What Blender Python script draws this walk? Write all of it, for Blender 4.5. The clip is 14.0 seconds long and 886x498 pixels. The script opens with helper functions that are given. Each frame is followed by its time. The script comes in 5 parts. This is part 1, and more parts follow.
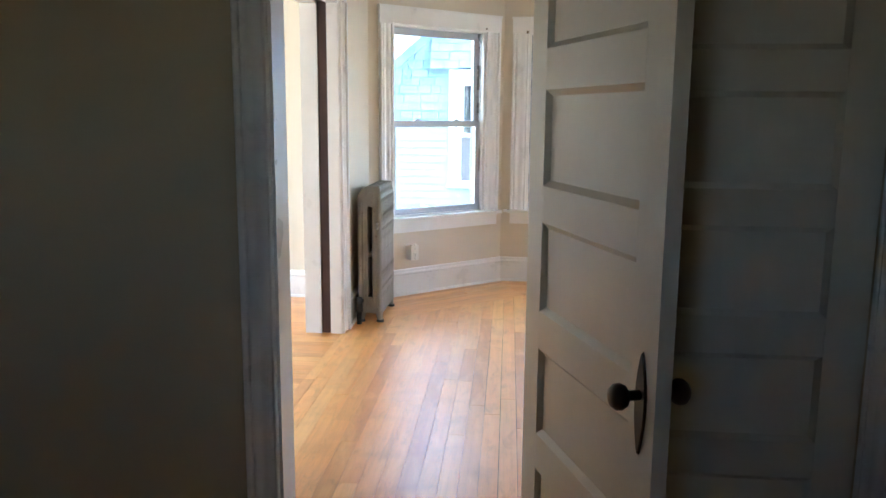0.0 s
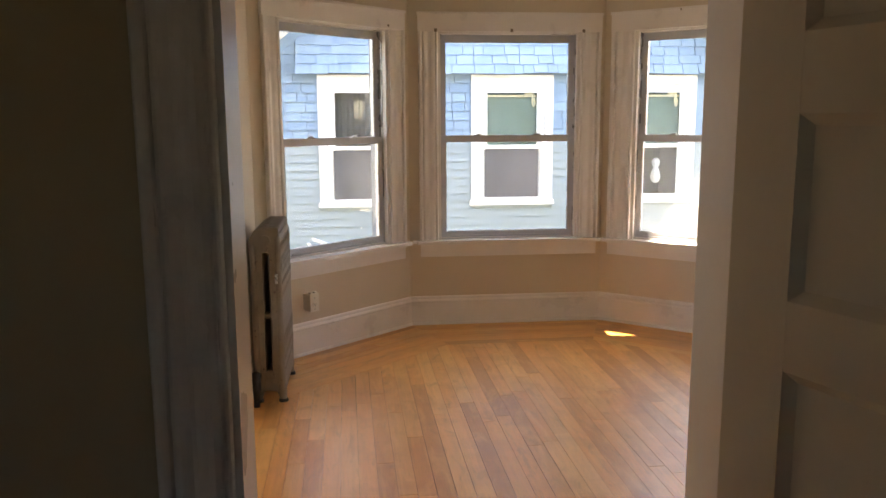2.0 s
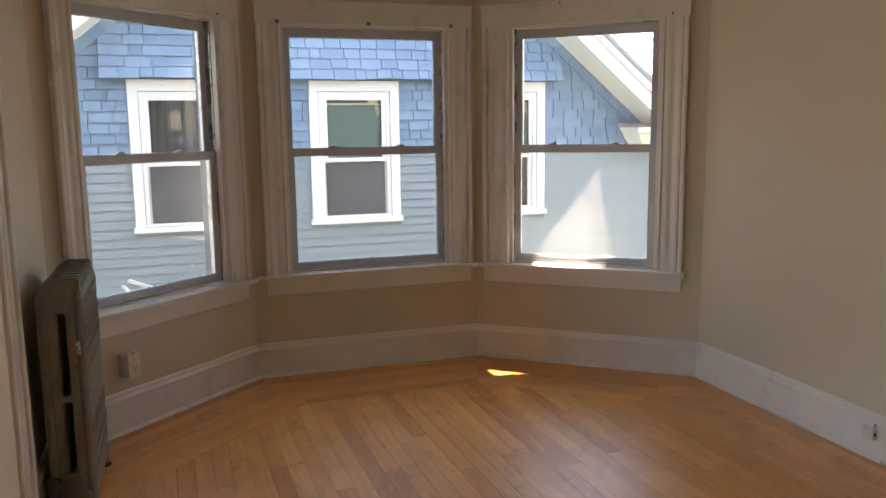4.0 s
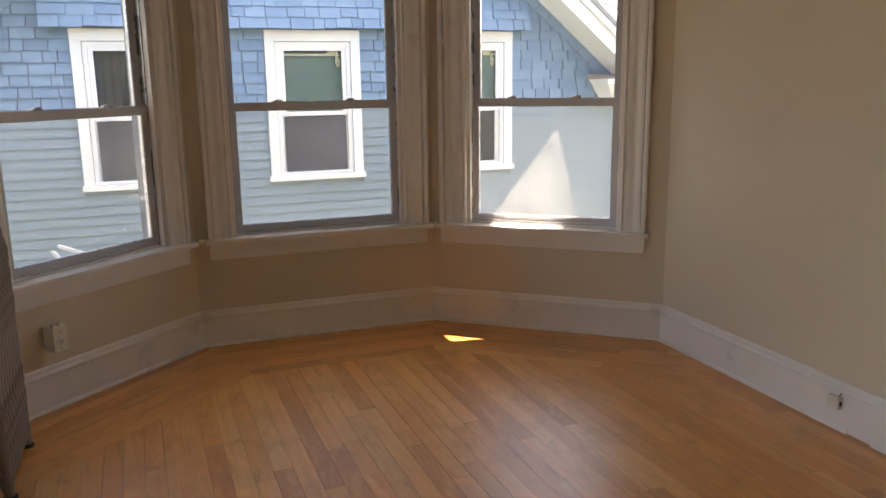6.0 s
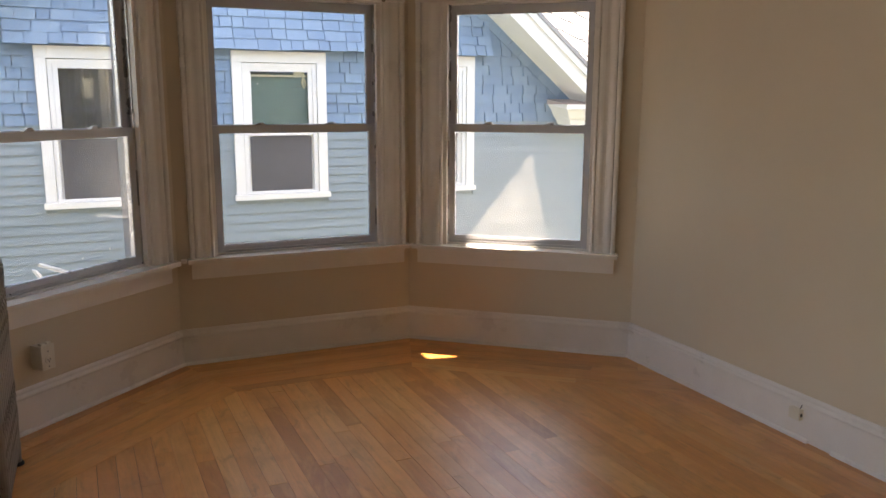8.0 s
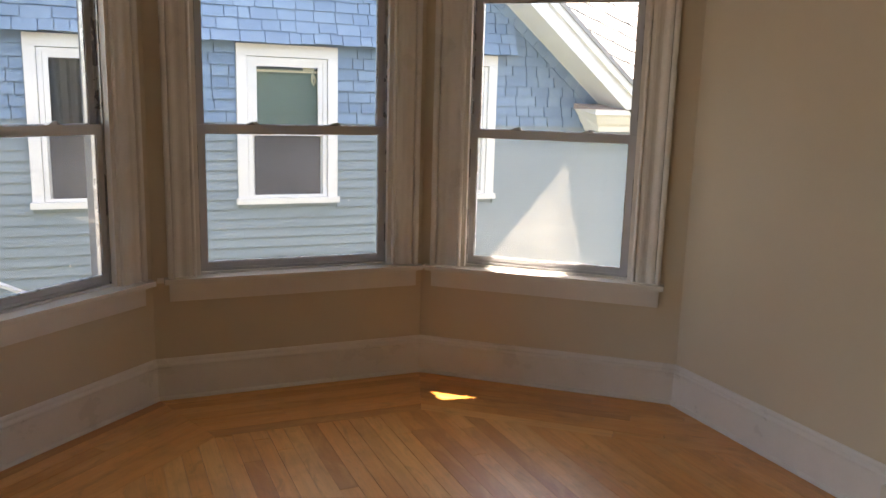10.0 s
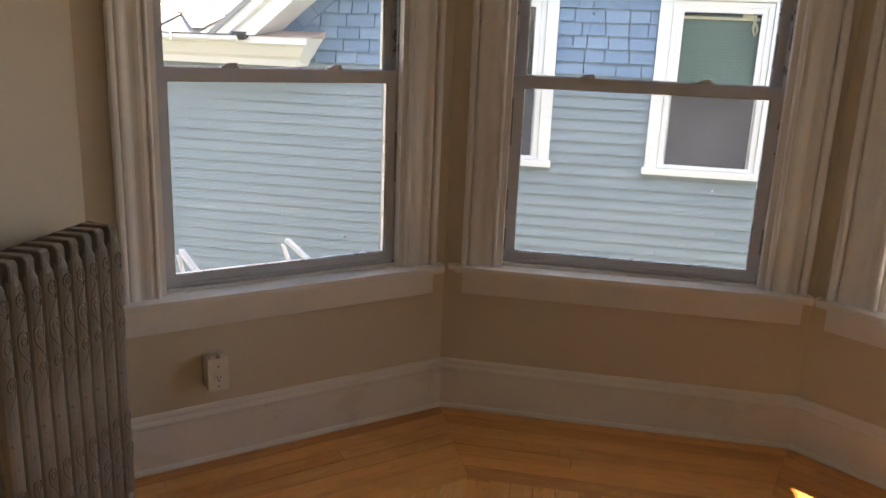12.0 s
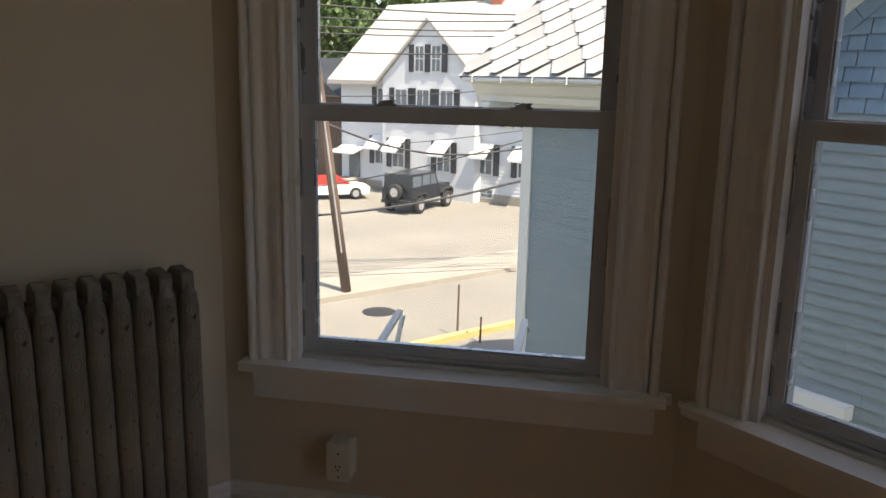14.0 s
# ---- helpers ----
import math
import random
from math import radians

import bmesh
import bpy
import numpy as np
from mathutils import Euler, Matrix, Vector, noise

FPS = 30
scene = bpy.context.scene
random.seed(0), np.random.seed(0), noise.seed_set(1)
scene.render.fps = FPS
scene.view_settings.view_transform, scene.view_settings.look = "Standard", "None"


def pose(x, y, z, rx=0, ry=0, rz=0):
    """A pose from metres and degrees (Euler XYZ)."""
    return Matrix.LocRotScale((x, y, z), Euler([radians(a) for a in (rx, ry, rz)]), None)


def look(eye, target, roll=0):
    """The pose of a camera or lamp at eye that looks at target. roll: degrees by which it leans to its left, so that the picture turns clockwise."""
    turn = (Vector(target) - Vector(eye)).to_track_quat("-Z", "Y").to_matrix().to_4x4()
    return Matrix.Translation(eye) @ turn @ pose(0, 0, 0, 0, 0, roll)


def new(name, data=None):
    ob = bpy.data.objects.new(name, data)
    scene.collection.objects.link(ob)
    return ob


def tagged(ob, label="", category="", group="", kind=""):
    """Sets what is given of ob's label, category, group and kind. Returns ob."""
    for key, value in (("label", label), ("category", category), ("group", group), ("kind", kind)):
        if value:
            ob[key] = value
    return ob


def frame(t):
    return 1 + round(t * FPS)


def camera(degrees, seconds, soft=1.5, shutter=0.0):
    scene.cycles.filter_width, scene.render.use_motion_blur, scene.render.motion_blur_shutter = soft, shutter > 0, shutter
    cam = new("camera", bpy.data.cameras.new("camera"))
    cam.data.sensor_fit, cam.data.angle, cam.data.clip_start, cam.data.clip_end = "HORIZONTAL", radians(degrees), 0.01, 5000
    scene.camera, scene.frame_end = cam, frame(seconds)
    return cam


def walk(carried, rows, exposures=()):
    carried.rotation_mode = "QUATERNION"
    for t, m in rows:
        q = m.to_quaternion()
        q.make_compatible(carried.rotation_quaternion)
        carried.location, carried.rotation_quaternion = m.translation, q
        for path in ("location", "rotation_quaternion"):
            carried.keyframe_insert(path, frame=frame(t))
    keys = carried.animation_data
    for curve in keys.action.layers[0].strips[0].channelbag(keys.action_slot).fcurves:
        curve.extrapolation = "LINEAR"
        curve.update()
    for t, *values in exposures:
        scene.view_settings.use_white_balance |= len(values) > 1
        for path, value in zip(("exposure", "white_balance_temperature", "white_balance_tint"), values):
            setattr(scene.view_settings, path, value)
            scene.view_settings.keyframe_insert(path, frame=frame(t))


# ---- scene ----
cam = camera(58.3, 14.0)
PATH = [
    (0, (-0.475, 0.235, 1.465), (-0.67, 2.197, 1.129), 0.5),
    (0.5, (-0.642, 0.48, 1.472), (-0.661, 2.448, 1.114), -0.1),
    (1, (-0.763, 0.835, 1.478), (-0.811, 2.801, 1.114), -0.8),
    (1.5, (-0.899, 1.123, 1.484), (-0.932, 3.093, 1.137), -0.1),
    (2, (-1.009, 1.408, 1.526), (-0.808, 3.372, 1.203), -0.3),
    (2.5, (-1.027, 1.703, 1.515), (-0.734, 3.657, 1.201), -0.4),
    (3, (-1.017, 1.932, 1.532), (-0.747, 3.893, 1.248), -2.1),
    (3.5, (-1.043, 2.178, 1.536), (-0.533, 4.088, 1.231), -0.8),
    (3.7, (-1.078, 2.248, 1.524), (-0.463, 4.129, 1.233), -0.5),
    (5.8, (-0.805, 2.571, 1.502), (-0.185, 4.424, 1.078), -1.1),
    (6, (-0.855, 2.533, 1.52), (-0.185, 4.371, 1.103), -0.8),
    (6.5, (-1.019, 2.469, 1.534), (-0.262, 4.278, 1.143), -1.0),
    (7, (-1.1, 2.435, 1.542), (-0.328, 4.239, 1.156), -0.5),
    (7.5, (-1.072, 2.425, 1.536), (-0.323, 4.237, 1.142), -0.2),
    (8, (-1.073, 2.461, 1.56), (-0.279, 4.259, 1.189), 0.2),
    (8.2, (-1.061, 2.493, 1.574), (-0.274, 4.295, 1.212), 0.5),
    (10.3, (-0.767, 3.187, 1.541), (-0.004, 4.998, 1.167), 1.6),
    (10.5, (-0.712, 3.255, 1.513), (0.027, 5.071, 1.116), 1.6),
    (11, (-0.436, 3.479, 1.496), (-0.067, 5.391, 1.041), 2.5),
    (11.5, (-0.273, 3.758, 1.489), (-0.366, 5.699, 1.016), 0.5),
    (12, (-0.111, 4.095, 1.52), (-0.451, 6.0, 1.015), 2.4),
    (12.5, (0.138, 4.438, 1.48), (-0.568, 6.251, 1.016), 2.4),
    (13, (0.306, 4.778, 1.473), (-0.679, 6.459, 1.02), 1.6),
    (13.5, (0.407, 5.111, 1.492), (-0.783, 6.664, 1.078), 2.5),
    (14, (0.607, 5.447, 1.486), (-0.961, 6.615, 1.064), 1.1),
]
EXPOSURES = [(0, 4.76, 5700, 3), (0.5, 4.72, 5800, 4), (1.0, 4.20, 7100, 12), (1.5, 3.88, 8100, 17), (2.0, 3.55, 8600, 18), (2.5, 3.22, 8500, 18), (3.0, 3.05, 8300, 18), (3.5, 2.82, 8000, 17),
             (6.0, 2.70, 8350, 19), (8.0, 2.64, 8350, 19), (10.5, 2.61, 8350, 18), (11.5, 2.60, 8350, 18), (12.5, 2.78, 8200, 18), (13.0, 2.45, 8100, 16), (13.5, 1.88, 7900, 14), (14.0, 1.28, 7500, 13)]
walk(cam, [(t, look(eye, target, roll)) for t, eye, target, roll in PATH], EXPOSURES)

# ---- world, sun, exposure ----
world = bpy.data.worlds.new("sky")
scene.world = world
world.use_nodes = True
wn = world.node_tree
sky = wn.nodes.new("ShaderNodeTexSky")
sky.sky_type = 'NISHITA'
sky.sun_disc = False
SUN = Vector((0.49, 0.015, 0.87)).normalized()
sky.sun_elevation = math.asin(SUN.z)
sky.sun_rotation = math.atan2(SUN.x, SUN.y)
sky.air_density, sky.dust_density = 1.0, 1.5
wn.links.new(sky.outputs[0], wn.nodes["Background"].inputs[0])
wn.nodes["Background"].inputs[1].default_value = 0.15
sun_data = bpy.data.lights.new("sun", 'SUN')
sun_data.energy, sun_data.angle, sun_data.color = 5.0, radians(0.55), (1.0, 0.95, 0.87)
sun_lamp = new("sun", sun_data)
sun_lamp.matrix_world = look(SUN * 40, (0, 0, 0))

# area lamps added in the adjoining room's unseen openings to brighten the floor
for y in (3.63, 5.33):
    fill = bpy.data.lights.new("side_room_fill_lamp", 'AREA')
    fill.shape, fill.size, fill.size_y, fill.energy, fill.color = 'RECTANGLE', 1.0, 1.45, 1.9, (0.68, 0.84, 1.0)
    new("side_room_fill_lamp", fill).matrix_world = look((-5.46, y, 1.375), (-2.0, y, 1.1))


# ---- materials ----
class Mat:
    """A small wrapper to write node materials briefly."""
    def __init__(self, name, rough=0.5, metal=0.0, spec=0.5):
        self.m = bpy.data.materials.new(name)
        self.m.use_nodes = True
        self.t = self.m.node_tree
        self.b = self.t.nodes["Principled BSDF"]
        self.b.inputs["Roughness"].default_value = rough
        self.b.inputs["Metallic"].default_value = metal
        self.b.inputs["Specular IOR Level"].default_value = spec
        self.co = self.node("ShaderNodeTexCoord").outputs["Object"]

    def node(self, kind, **kw):
        n = self.t.nodes.new(kind)
        for k, v in kw.items():
            if k in n.inputs:
                s = n.inputs[k]
                if hasattr(v, "links") or isinstance(v, bpy.types.NodeSocket):
                    self.t.links.new(v, s)
                else:
                    s.default_value = v
        return n

    def link(self, a, b):
        self.t.links.new(a, b)

    def noise(self, scale=(1, 1, 1), detail=4.0, rough=0.55, vec=None, distortion=0.0):
        mp = self.node("ShaderNodeMapping")
        self.link(vec or self.co, mp.inputs["Vector"])
        mp.inputs["Scale"].default_value = scale
        n = self.node("ShaderNodeTexNoise", Scale=1.0, Detail=detail, Roughness=rough, Distortion=distortion)
        self.link(mp.outputs[0], n.inputs["Vector"])
        return n.outputs[0]

    def ramp(self, fac, stops):
        r = self.node("ShaderNodeValToRGB")
        e = r.color_ramp.elements
        while len(e) < len(stops):
            e.new(0.5)
        for i, (p, c) in enumerate(stops):
            e[i].position = p
            e[i].color = (*c, 1) if len(c) == 3 else c
        self.link(fac, r.inputs[0])
        return r.outputs[0]

    def mix(self, fac, a, b, mode='MIX'):
        n = self.node("ShaderNodeMix")
        n.data_type, n.blend_type = 'RGBA', mode
        for s, v in ((n.inputs[0], fac), (n.inputs[6], a), (n.inputs[7], b)):
            if isinstance(v, bpy.types.NodeSocket):
                self.link(v, s)
            else:
                s.default_value = (*v, 1) if isinstance(v, tuple) else v
        return n.outputs[2]

    def math(self, op, a, b=0.0):
        n = self.node("ShaderNodeMath")
        n.operation = op
        for s, v in ((n.inputs[0], a), (n.inputs[1], b)):
            if isinstance(v, bpy.types.NodeSocket):
                self.link(v, s)
            else:
                s.default_value = v
        return n.outputs[0]

    def colour(self, v):
        if isinstance(v, tuple):
            self.b.inputs["Base Color"].default_value = (*v, 1)
        else:
            self.link(v, self.b.inputs["Base Color"])
        return self

    def rough(self, v):
        self.link(v, self.b.inputs["Roughness"])
        return self

    def bump(self, h, strength=0.2, dist=0.002):
        n = self.node("ShaderNodeBump", Strength=strength, Distance=dist)
        self.link(h, n.inputs["Height"])
        self.link(n.outputs[0], self.b.inputs["Normal"])
        return self


def mottled(name, c, var=0.12, rough=0.5, scale=3.0, fine=60.0, bump=0.15, metal=0.0, dist=0.001, spec=0.5):
    """A surface of one colour with large soft stains, fine grain and light relief."""
    m = Mat(name, rough, metal, spec)
    big = m.noise((scale,) * 3, 5)
    small = m.noise((fine,) * 3, 3)
    dark = tuple(v * (1 - var) for v in c)
    light = tuple(min(1, v * (1 + var * 0.6)) for v in c)
    col = m.ramp(big, [(0.3, dark), (0.7, light)])
    col = m.mix(0.18, col, m.ramp(small, [(0.3, dark), (0.7, light)]))
    m.colour(col)
    rr = m.math('MULTIPLY_ADD', big, 0.25)
    n = rr.node
    n.inputs[2].default_value = rough - 0.12
    m.rough(rr)
    m.bump(small, bump, dist)
    return m.m


M = {}
M["wall"] = mottled("cream_wall_paint", (0.72, 0.635, 0.515), 0.05, 0.5, 1.2, 180, 0.12)
M["ceiling"] = mottled("white_ceiling_paint", (0.80, 0.78, 0.72), 0.04, 0.7, 1.0, 120, 0.1)
M["trim"] = mottled("white_gloss_trim_paint", (0.88, 0.855, 0.835), 0.06, 0.30, 4.0, 70, 0.12)
M["sill"] = mottled("glossy_white_sill_paint", (0.90, 0.89, 0.87), 0.05, 0.16, 4.0, 70, 0.04, spec=0.7)
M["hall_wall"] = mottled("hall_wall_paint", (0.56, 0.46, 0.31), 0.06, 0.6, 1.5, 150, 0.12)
M["door_paint"] = mottled("white_door_paint", (0.79, 0.735, 0.63), 0.06, 0.38, 5.0, 60, 0.2)
M["sash"] = mottled("grey_window_sash", (0.60, 0.62, 0.68), 0.08, 0.35, 6.0, 90, 0.06)
M["alu"] = mottled("aluminium_track", (0.58, 0.60, 0.64), 0.08, 0.28, 8.0, 120, 0.05, 0.5)
M["track"] = mottled("pale_aluminium", (0.78, 0.78, 0.78), 0.08, 0.3, 8.0, 120, 0.05, 0.3)
M["storm"] = mottled("weathered_storm_track", (0.20, 0.22, 0.25), 0.12, 0.5, 8.0, 120, 0.05)
M["bronze"] = mottled("dark_bronze", (0.06, 0.045, 0.035), 0.3, 0.35, 30.0, 200, 0.1, 0.8)
M["old_brass"] = mottled("tarnished_metal", (0.26, 0.22, 0.17), 0.3, 0.45, 30.0, 200, 0.1, 0.4)
M["mahogany"] = mottled("dark_mahogany_edge", (0.045, 0.018, 0.014), 0.3, 0.45, 8.0, 90, 0.2)
M["plastic"] = mottled("ivory_plastic", (0.82, 0.78, 0.69), 0.05, 0.4, 20.0, 300, 0.03)
M["slot"] = mottled("dark_slot", (0.03, 0.03, 0.03), 0.1, 0.6)
M["rubber"] = mottled("black_iron", (0.025, 0.022, 0.02), 0.3, 0.55, 30, 150, 0.2)
M["felt"] = mottled("dark_roofing_felt", (0.07, 0.07, 0.072), 0.2, 0.9)
M["under"] = mottled("dark_subfloor", (0.05, 0.03, 0.018), 0.2, 0.8)
M["white_ext"] = mottled("white_exterior_paint", (0.80, 0.80, 0.78), 0.07, 0.5, 3.0, 60, 0.2)
M["room_shade"] = mottled("dark_painted_interior", (0.10, 0.09, 0.085), 0.2, 0.8)
M["blind"] = mottled("green_window_blind", (0.25, 0.36, 0.30), 0.1, 0.6, 5, 60, 0.1)
M["screen"] = mottled("grey_insect_screen", (0.075, 0.068, 0.072), 0.45, 0.8, 2.2, 200, 0.1)
# strong mottling in the colour stands for reflections in the glass
M["curtain"] = mottled("reflection_mottled_curtain", (0.075, 0.078, 0.07), 0.6, 0.9, 2.5, 60, 0.2)
M["cream"] = mottled("cream_cord", (0.75, 0.68, 0.45), 0.1, 0.6)
M["rust"] = mottled("rusty_flashing", (0.42, 0.33, 0.29), 0.35, 0.7, 10, 60, 0.3)


def floor_wood():
    m = Mat("varnished_maple_boards", 0.28)
    info = m.node("ShaderNodeObjectInfo")
    shift = m.node("ShaderNodeVectorMath")
    shift.operation = 'ADD'
    m.link(m.co, shift.inputs[0])
    comb = m.node("ShaderNodeCombineXYZ")
    for i in range(3):
        m.link(m.math('MULTIPLY', info.outputs["Random"], 37.0 + 11 * i), comb.inputs[i])
    m.link(comb.outputs[0], shift.inputs[1])
    v = shift.outputs[0]
    grain = m.noise((1.6, 45, 10), 5, 0.6, v, 0.6)
    figure = m.noise((2.2, 9, 4), 4, 0.6, v, 1.2)
    pores = m.noise((14, 260, 60), 2, 0.6, v)
    geo = m.node("ShaderNodeNewGeometry")
    rnd = m.math('FRACT', m.math('ADD', info.outputs["Random"], geo.outputs["Random Per Island"]))
    base = m.ramp(rnd, [(0.0, (0.66, 0.255, 0.058)), (0.2, (0.84, 0.350, 0.084)), (0.6, (0.93, 0.425, 0.115)), (0.85, (0.95, 0.500, 0.160)), (1.0, (0.74, 0.295, 0.068))])
    blotch = m.noise((5, 16, 8), 5, 0.65, v, 0.8)
    col = m.mix(m.ramp(grain, [(0.32, (0.24,) * 3), (0.60, (0, 0, 0))]), base, (0.44, 0.165, 0.035))
    col = m.mix(m.ramp(figure, [(0.48, (0, 0, 0)), (0.70, (0.6,) * 3)]), col, (0.95, 0.51, 0.16))
    col = m.mix(m.ramp(blotch, [(0.30, (0.48,) * 3), (0.45, (0, 0, 0))]), col, (0.50, 0.205, 0.045))
    col = m.mix(m.ramp(pores, [(0.58, (0, 0, 0)), (0.72, (0.22,) * 3)]), col, (0.24, 0.09, 0.025))
    dirt = m.noise((5.0, 5.0, 5.0), 4, 0.55, geo.outputs["Position"])
    col = m.mix(m.ramp(dirt, [(0.50, (0, 0, 0)), (0.70, (0.30,) * 3)]), col, (0.48, 0.175, 0.038))
    m.colour(col)
    wear = m.noise((1.3, 1.3, 1.3), 5, 0.6, geo.outputs["Position"])
    m.rough(m.ramp(wear, [(0.3, (0.32,) * 3), (0.7, (0.50,) * 3)]))
    wave = m.noise((5, 5, 5), 3, 0.5, geo.outputs["Position"])
    h = m.math('ADD', m.math('MULTIPLY', grain, 0.3), wave)
    m.bump(h, 0.25, 0.004)
    m.b.inputs["Coat Weight"].default_value = 0.6
    m.b.inputs["Coat IOR"].default_value = 1.55
    m.b.inputs["Coat Roughness"].default_value = 0.33
    return m.m


def painted_siding(name, a, b, fine, rough=0.6):
    m = Mat(name, rough)
    info = m.node("ShaderNodeObjectInfo")
    geo = m.node("ShaderNodeNewGeometry")
    rnd = m.math('FRACT', m.math('ADD', info.outputs["Random"], geo.outputs["Random Per Island"]))
    base = m.ramp(rnd, [(0.0, a), (1.0, b)])
    n = m.noise(fine, 5, 0.65)
    big = m.noise((0.8, 0.8, 0.8), 4)
    col = m.mix(m.ramp(n, [(0.45, (0.0,) * 3), (0.8, (0.45,) * 3)]), base, tuple(v * 0.6 for v in a))
    col = m.mix(m.ramp(big, [(0.4, (0.0,) * 3), (0.75, (0.3,) * 3)]), col, tuple(min(1, v * 1.25) for v in b))
    m.colour(col)
    m.bump(n, 0.4, 0.003)
    return m.m


def window_glass(name, dust, gloss_low=0.0, gloss_gain=0.7):
    """Clear glass with a thin film of dust that catches the sun."""
    m = bpy.data.materials.new(name)
    m.use_nodes = True
    t = m.node_tree
    t.nodes.clear()
    out = t.nodes.new("ShaderNodeOutputMaterial")
    clear = t.nodes.new("ShaderNodeBsdfTransparent")
    clear.inputs[0].default_value = (0.97, 0.98, 0.98, 1)
    gloss = t.nodes.new("ShaderNodeBsdfGlossy")
    gloss.inputs["Roughness"].default_value = 0.02
    fres = t.nodes.new("ShaderNodeFresnel")
    fres.inputs[0].default_value = 1.35
    half = t.nodes.new("ShaderNodeMath")
    half.operation = 'MULTIPLY_ADD'
    half.inputs[1].default_value, half.inputs[2].default_value = gloss_gain, gloss_low
    t.links.new(fres.outputs[0], half.inputs[0])
    m1 = t.nodes.new("ShaderNodeMixShader")
    t.links.new(half.outputs[0], m1.inputs[0])
    t.links.new(clear.outputs[0], m1.inputs[1])
    t.links.new(gloss.outputs[0], m1.inputs[2])
    film = t.nodes.new("ShaderNodeBsdfTranslucent")
    film.inputs[0].default_value = (0.9, 0.88, 0.82, 1)
    co = t.nodes.new("ShaderNodeTexCoord")
    n = t.nodes.new("ShaderNodeTexNoise")
    n.inputs["Scale"].default_value = 6
    n.inputs["Detail"].default_value = 6
    t.links.new(co.outputs["Object"], n.inputs["Vector"])
    r = t.nodes.new("ShaderNodeMapRange")
    r.inputs[1].default_value, r.inputs[2].default_value = 0.3, 0.75
    r.inputs[3].default_value, r.inputs[4].default_value = dust * 0.6, dust * 1.3
    t.links.new(n.outputs[0], r.inputs[0])
    m2 = t.nodes.new("ShaderNodeMixShader")
    t.links.new(r.outputs[0], m2.inputs[0])
    t.links.new(m1.outputs[0], m2.inputs[1])
    t.links.new(film.outputs[0], m2.inputs[2])
    t.links.new(m2.outputs[0], out.inputs[0])
    return m


def radiator_paint():
    m = Mat("worn_silver_radiator_paint", 0.42, 0.2)
    big = m.noise((9, 9, 5), 5)
    chips = m.noise((55, 55, 30), 3, 0.7)
    col = m.ramp(big, [(0.3, (0.185, 0.168, 0.145)), (0.7, (0.33, 0.302, 0.262))])
    col = m.mix(m.ramp(chips, [(0.64, (0, 0, 0)), (0.72, (0.85,) * 3)]), col, (0.07, 0.04, 0.03))
    m.colour(col)
    m.bump(m.noise((90, 90, 90), 3), 0.3, 0.002)
    return m.m


M["floor"] = floor_wood()
M["radiator"] = radiator_paint()
M["clap"] = painted_siding("grey_blue_clapboard_paint", (0.205, 0.262, 0.295), (0.23, 0.29, 0.322), (3, 40, 40))
M["shingle"] = painted_siding("blue_shingle_paint", (0.145, 0.235, 0.345), (0.21, 0.315, 0.425), (60, 60, 6))
M["slate"] = painted_siding("pale_grey_roof_tile", (0.27, 0.27, 0.265), (0.36, 0.36, 0.355), (25, 25, 25), 0.7)
M["slate_edge"] = mottled("dirt_shadow_tile_edge", (0.13, 0.13, 0.128), 0.2, 0.85)
M["glass_up"] = window_glass("clear_window_glass", 0.015)
M["glass_low"] = window_glass("dusty_window_glass", 0.043)
M["glass_sun"] = window_glass("grimy_window_glass", 0.060)
M["glass_far"] = window_glass("reflecting_window_glass", 0.02, 0.055, 0.9)
M["glass_haze"] = window_glass("hazy_window_glass", 0.040)


# ---- mesh helpers ----
def quadbox(bm, lo, hi, mat=None):
    """An axis-aligned box from corner lo to corner hi, through mat if given."""
    vs = [Vector((x, y, z)) for x in (lo[0], hi[0]) for y in (lo[1], hi[1]) for z in (lo[2], hi[2])]
    if mat:
        vs = [mat @ v for v in vs]
    v = [bm.verts.new(p) for p in vs]
    for f in ((0, 1, 3, 2), (4, 6, 7, 5), (0, 4, 5, 1), (2, 3, 7, 6), (0, 2, 6, 4), (1, 5, 7, 3)):
        bm.faces.new([v[i] for i in f])


def bevelled(bm, w=0.003, seg=1):
    es = [e for e in bm.edges if len(e.link_faces) == 2 and e.calc_face_angle(0) > 0.5]
    bmesh.ops.bevel(bm, geom=es, offset=w, segments=seg, affect='EDGES', clamp_overlap=True)
    return bm


def box_bm(lo, hi, w=0.0):
    bm = bmesh.new()
    quadbox(bm, lo, hi)
    return bevelled(bm, w) if w else bm


def prism(bm, pts, y0, y1, axis="y"):
    """Extrude a closed outline: pts are (a, b) in the plane across the axis."""
    def p(a, b, c):
        return {"y": (a, c, b), "x": (c, a, b), "z": (a, b, c)}[axis]
    lo = [bm.verts.new(p(a, b, y0)) for a, b in pts]
    hi = [bm.verts.new(p(a, b, y1)) for a, b in pts]
    n = len(pts)
    bm.faces.new(lo)
    bm.faces.new(hi[::-1])
    for i in range(n):
        bm.faces.new((lo[i], hi[i], hi[(i + 1) % n], lo[(i + 1) % n]))


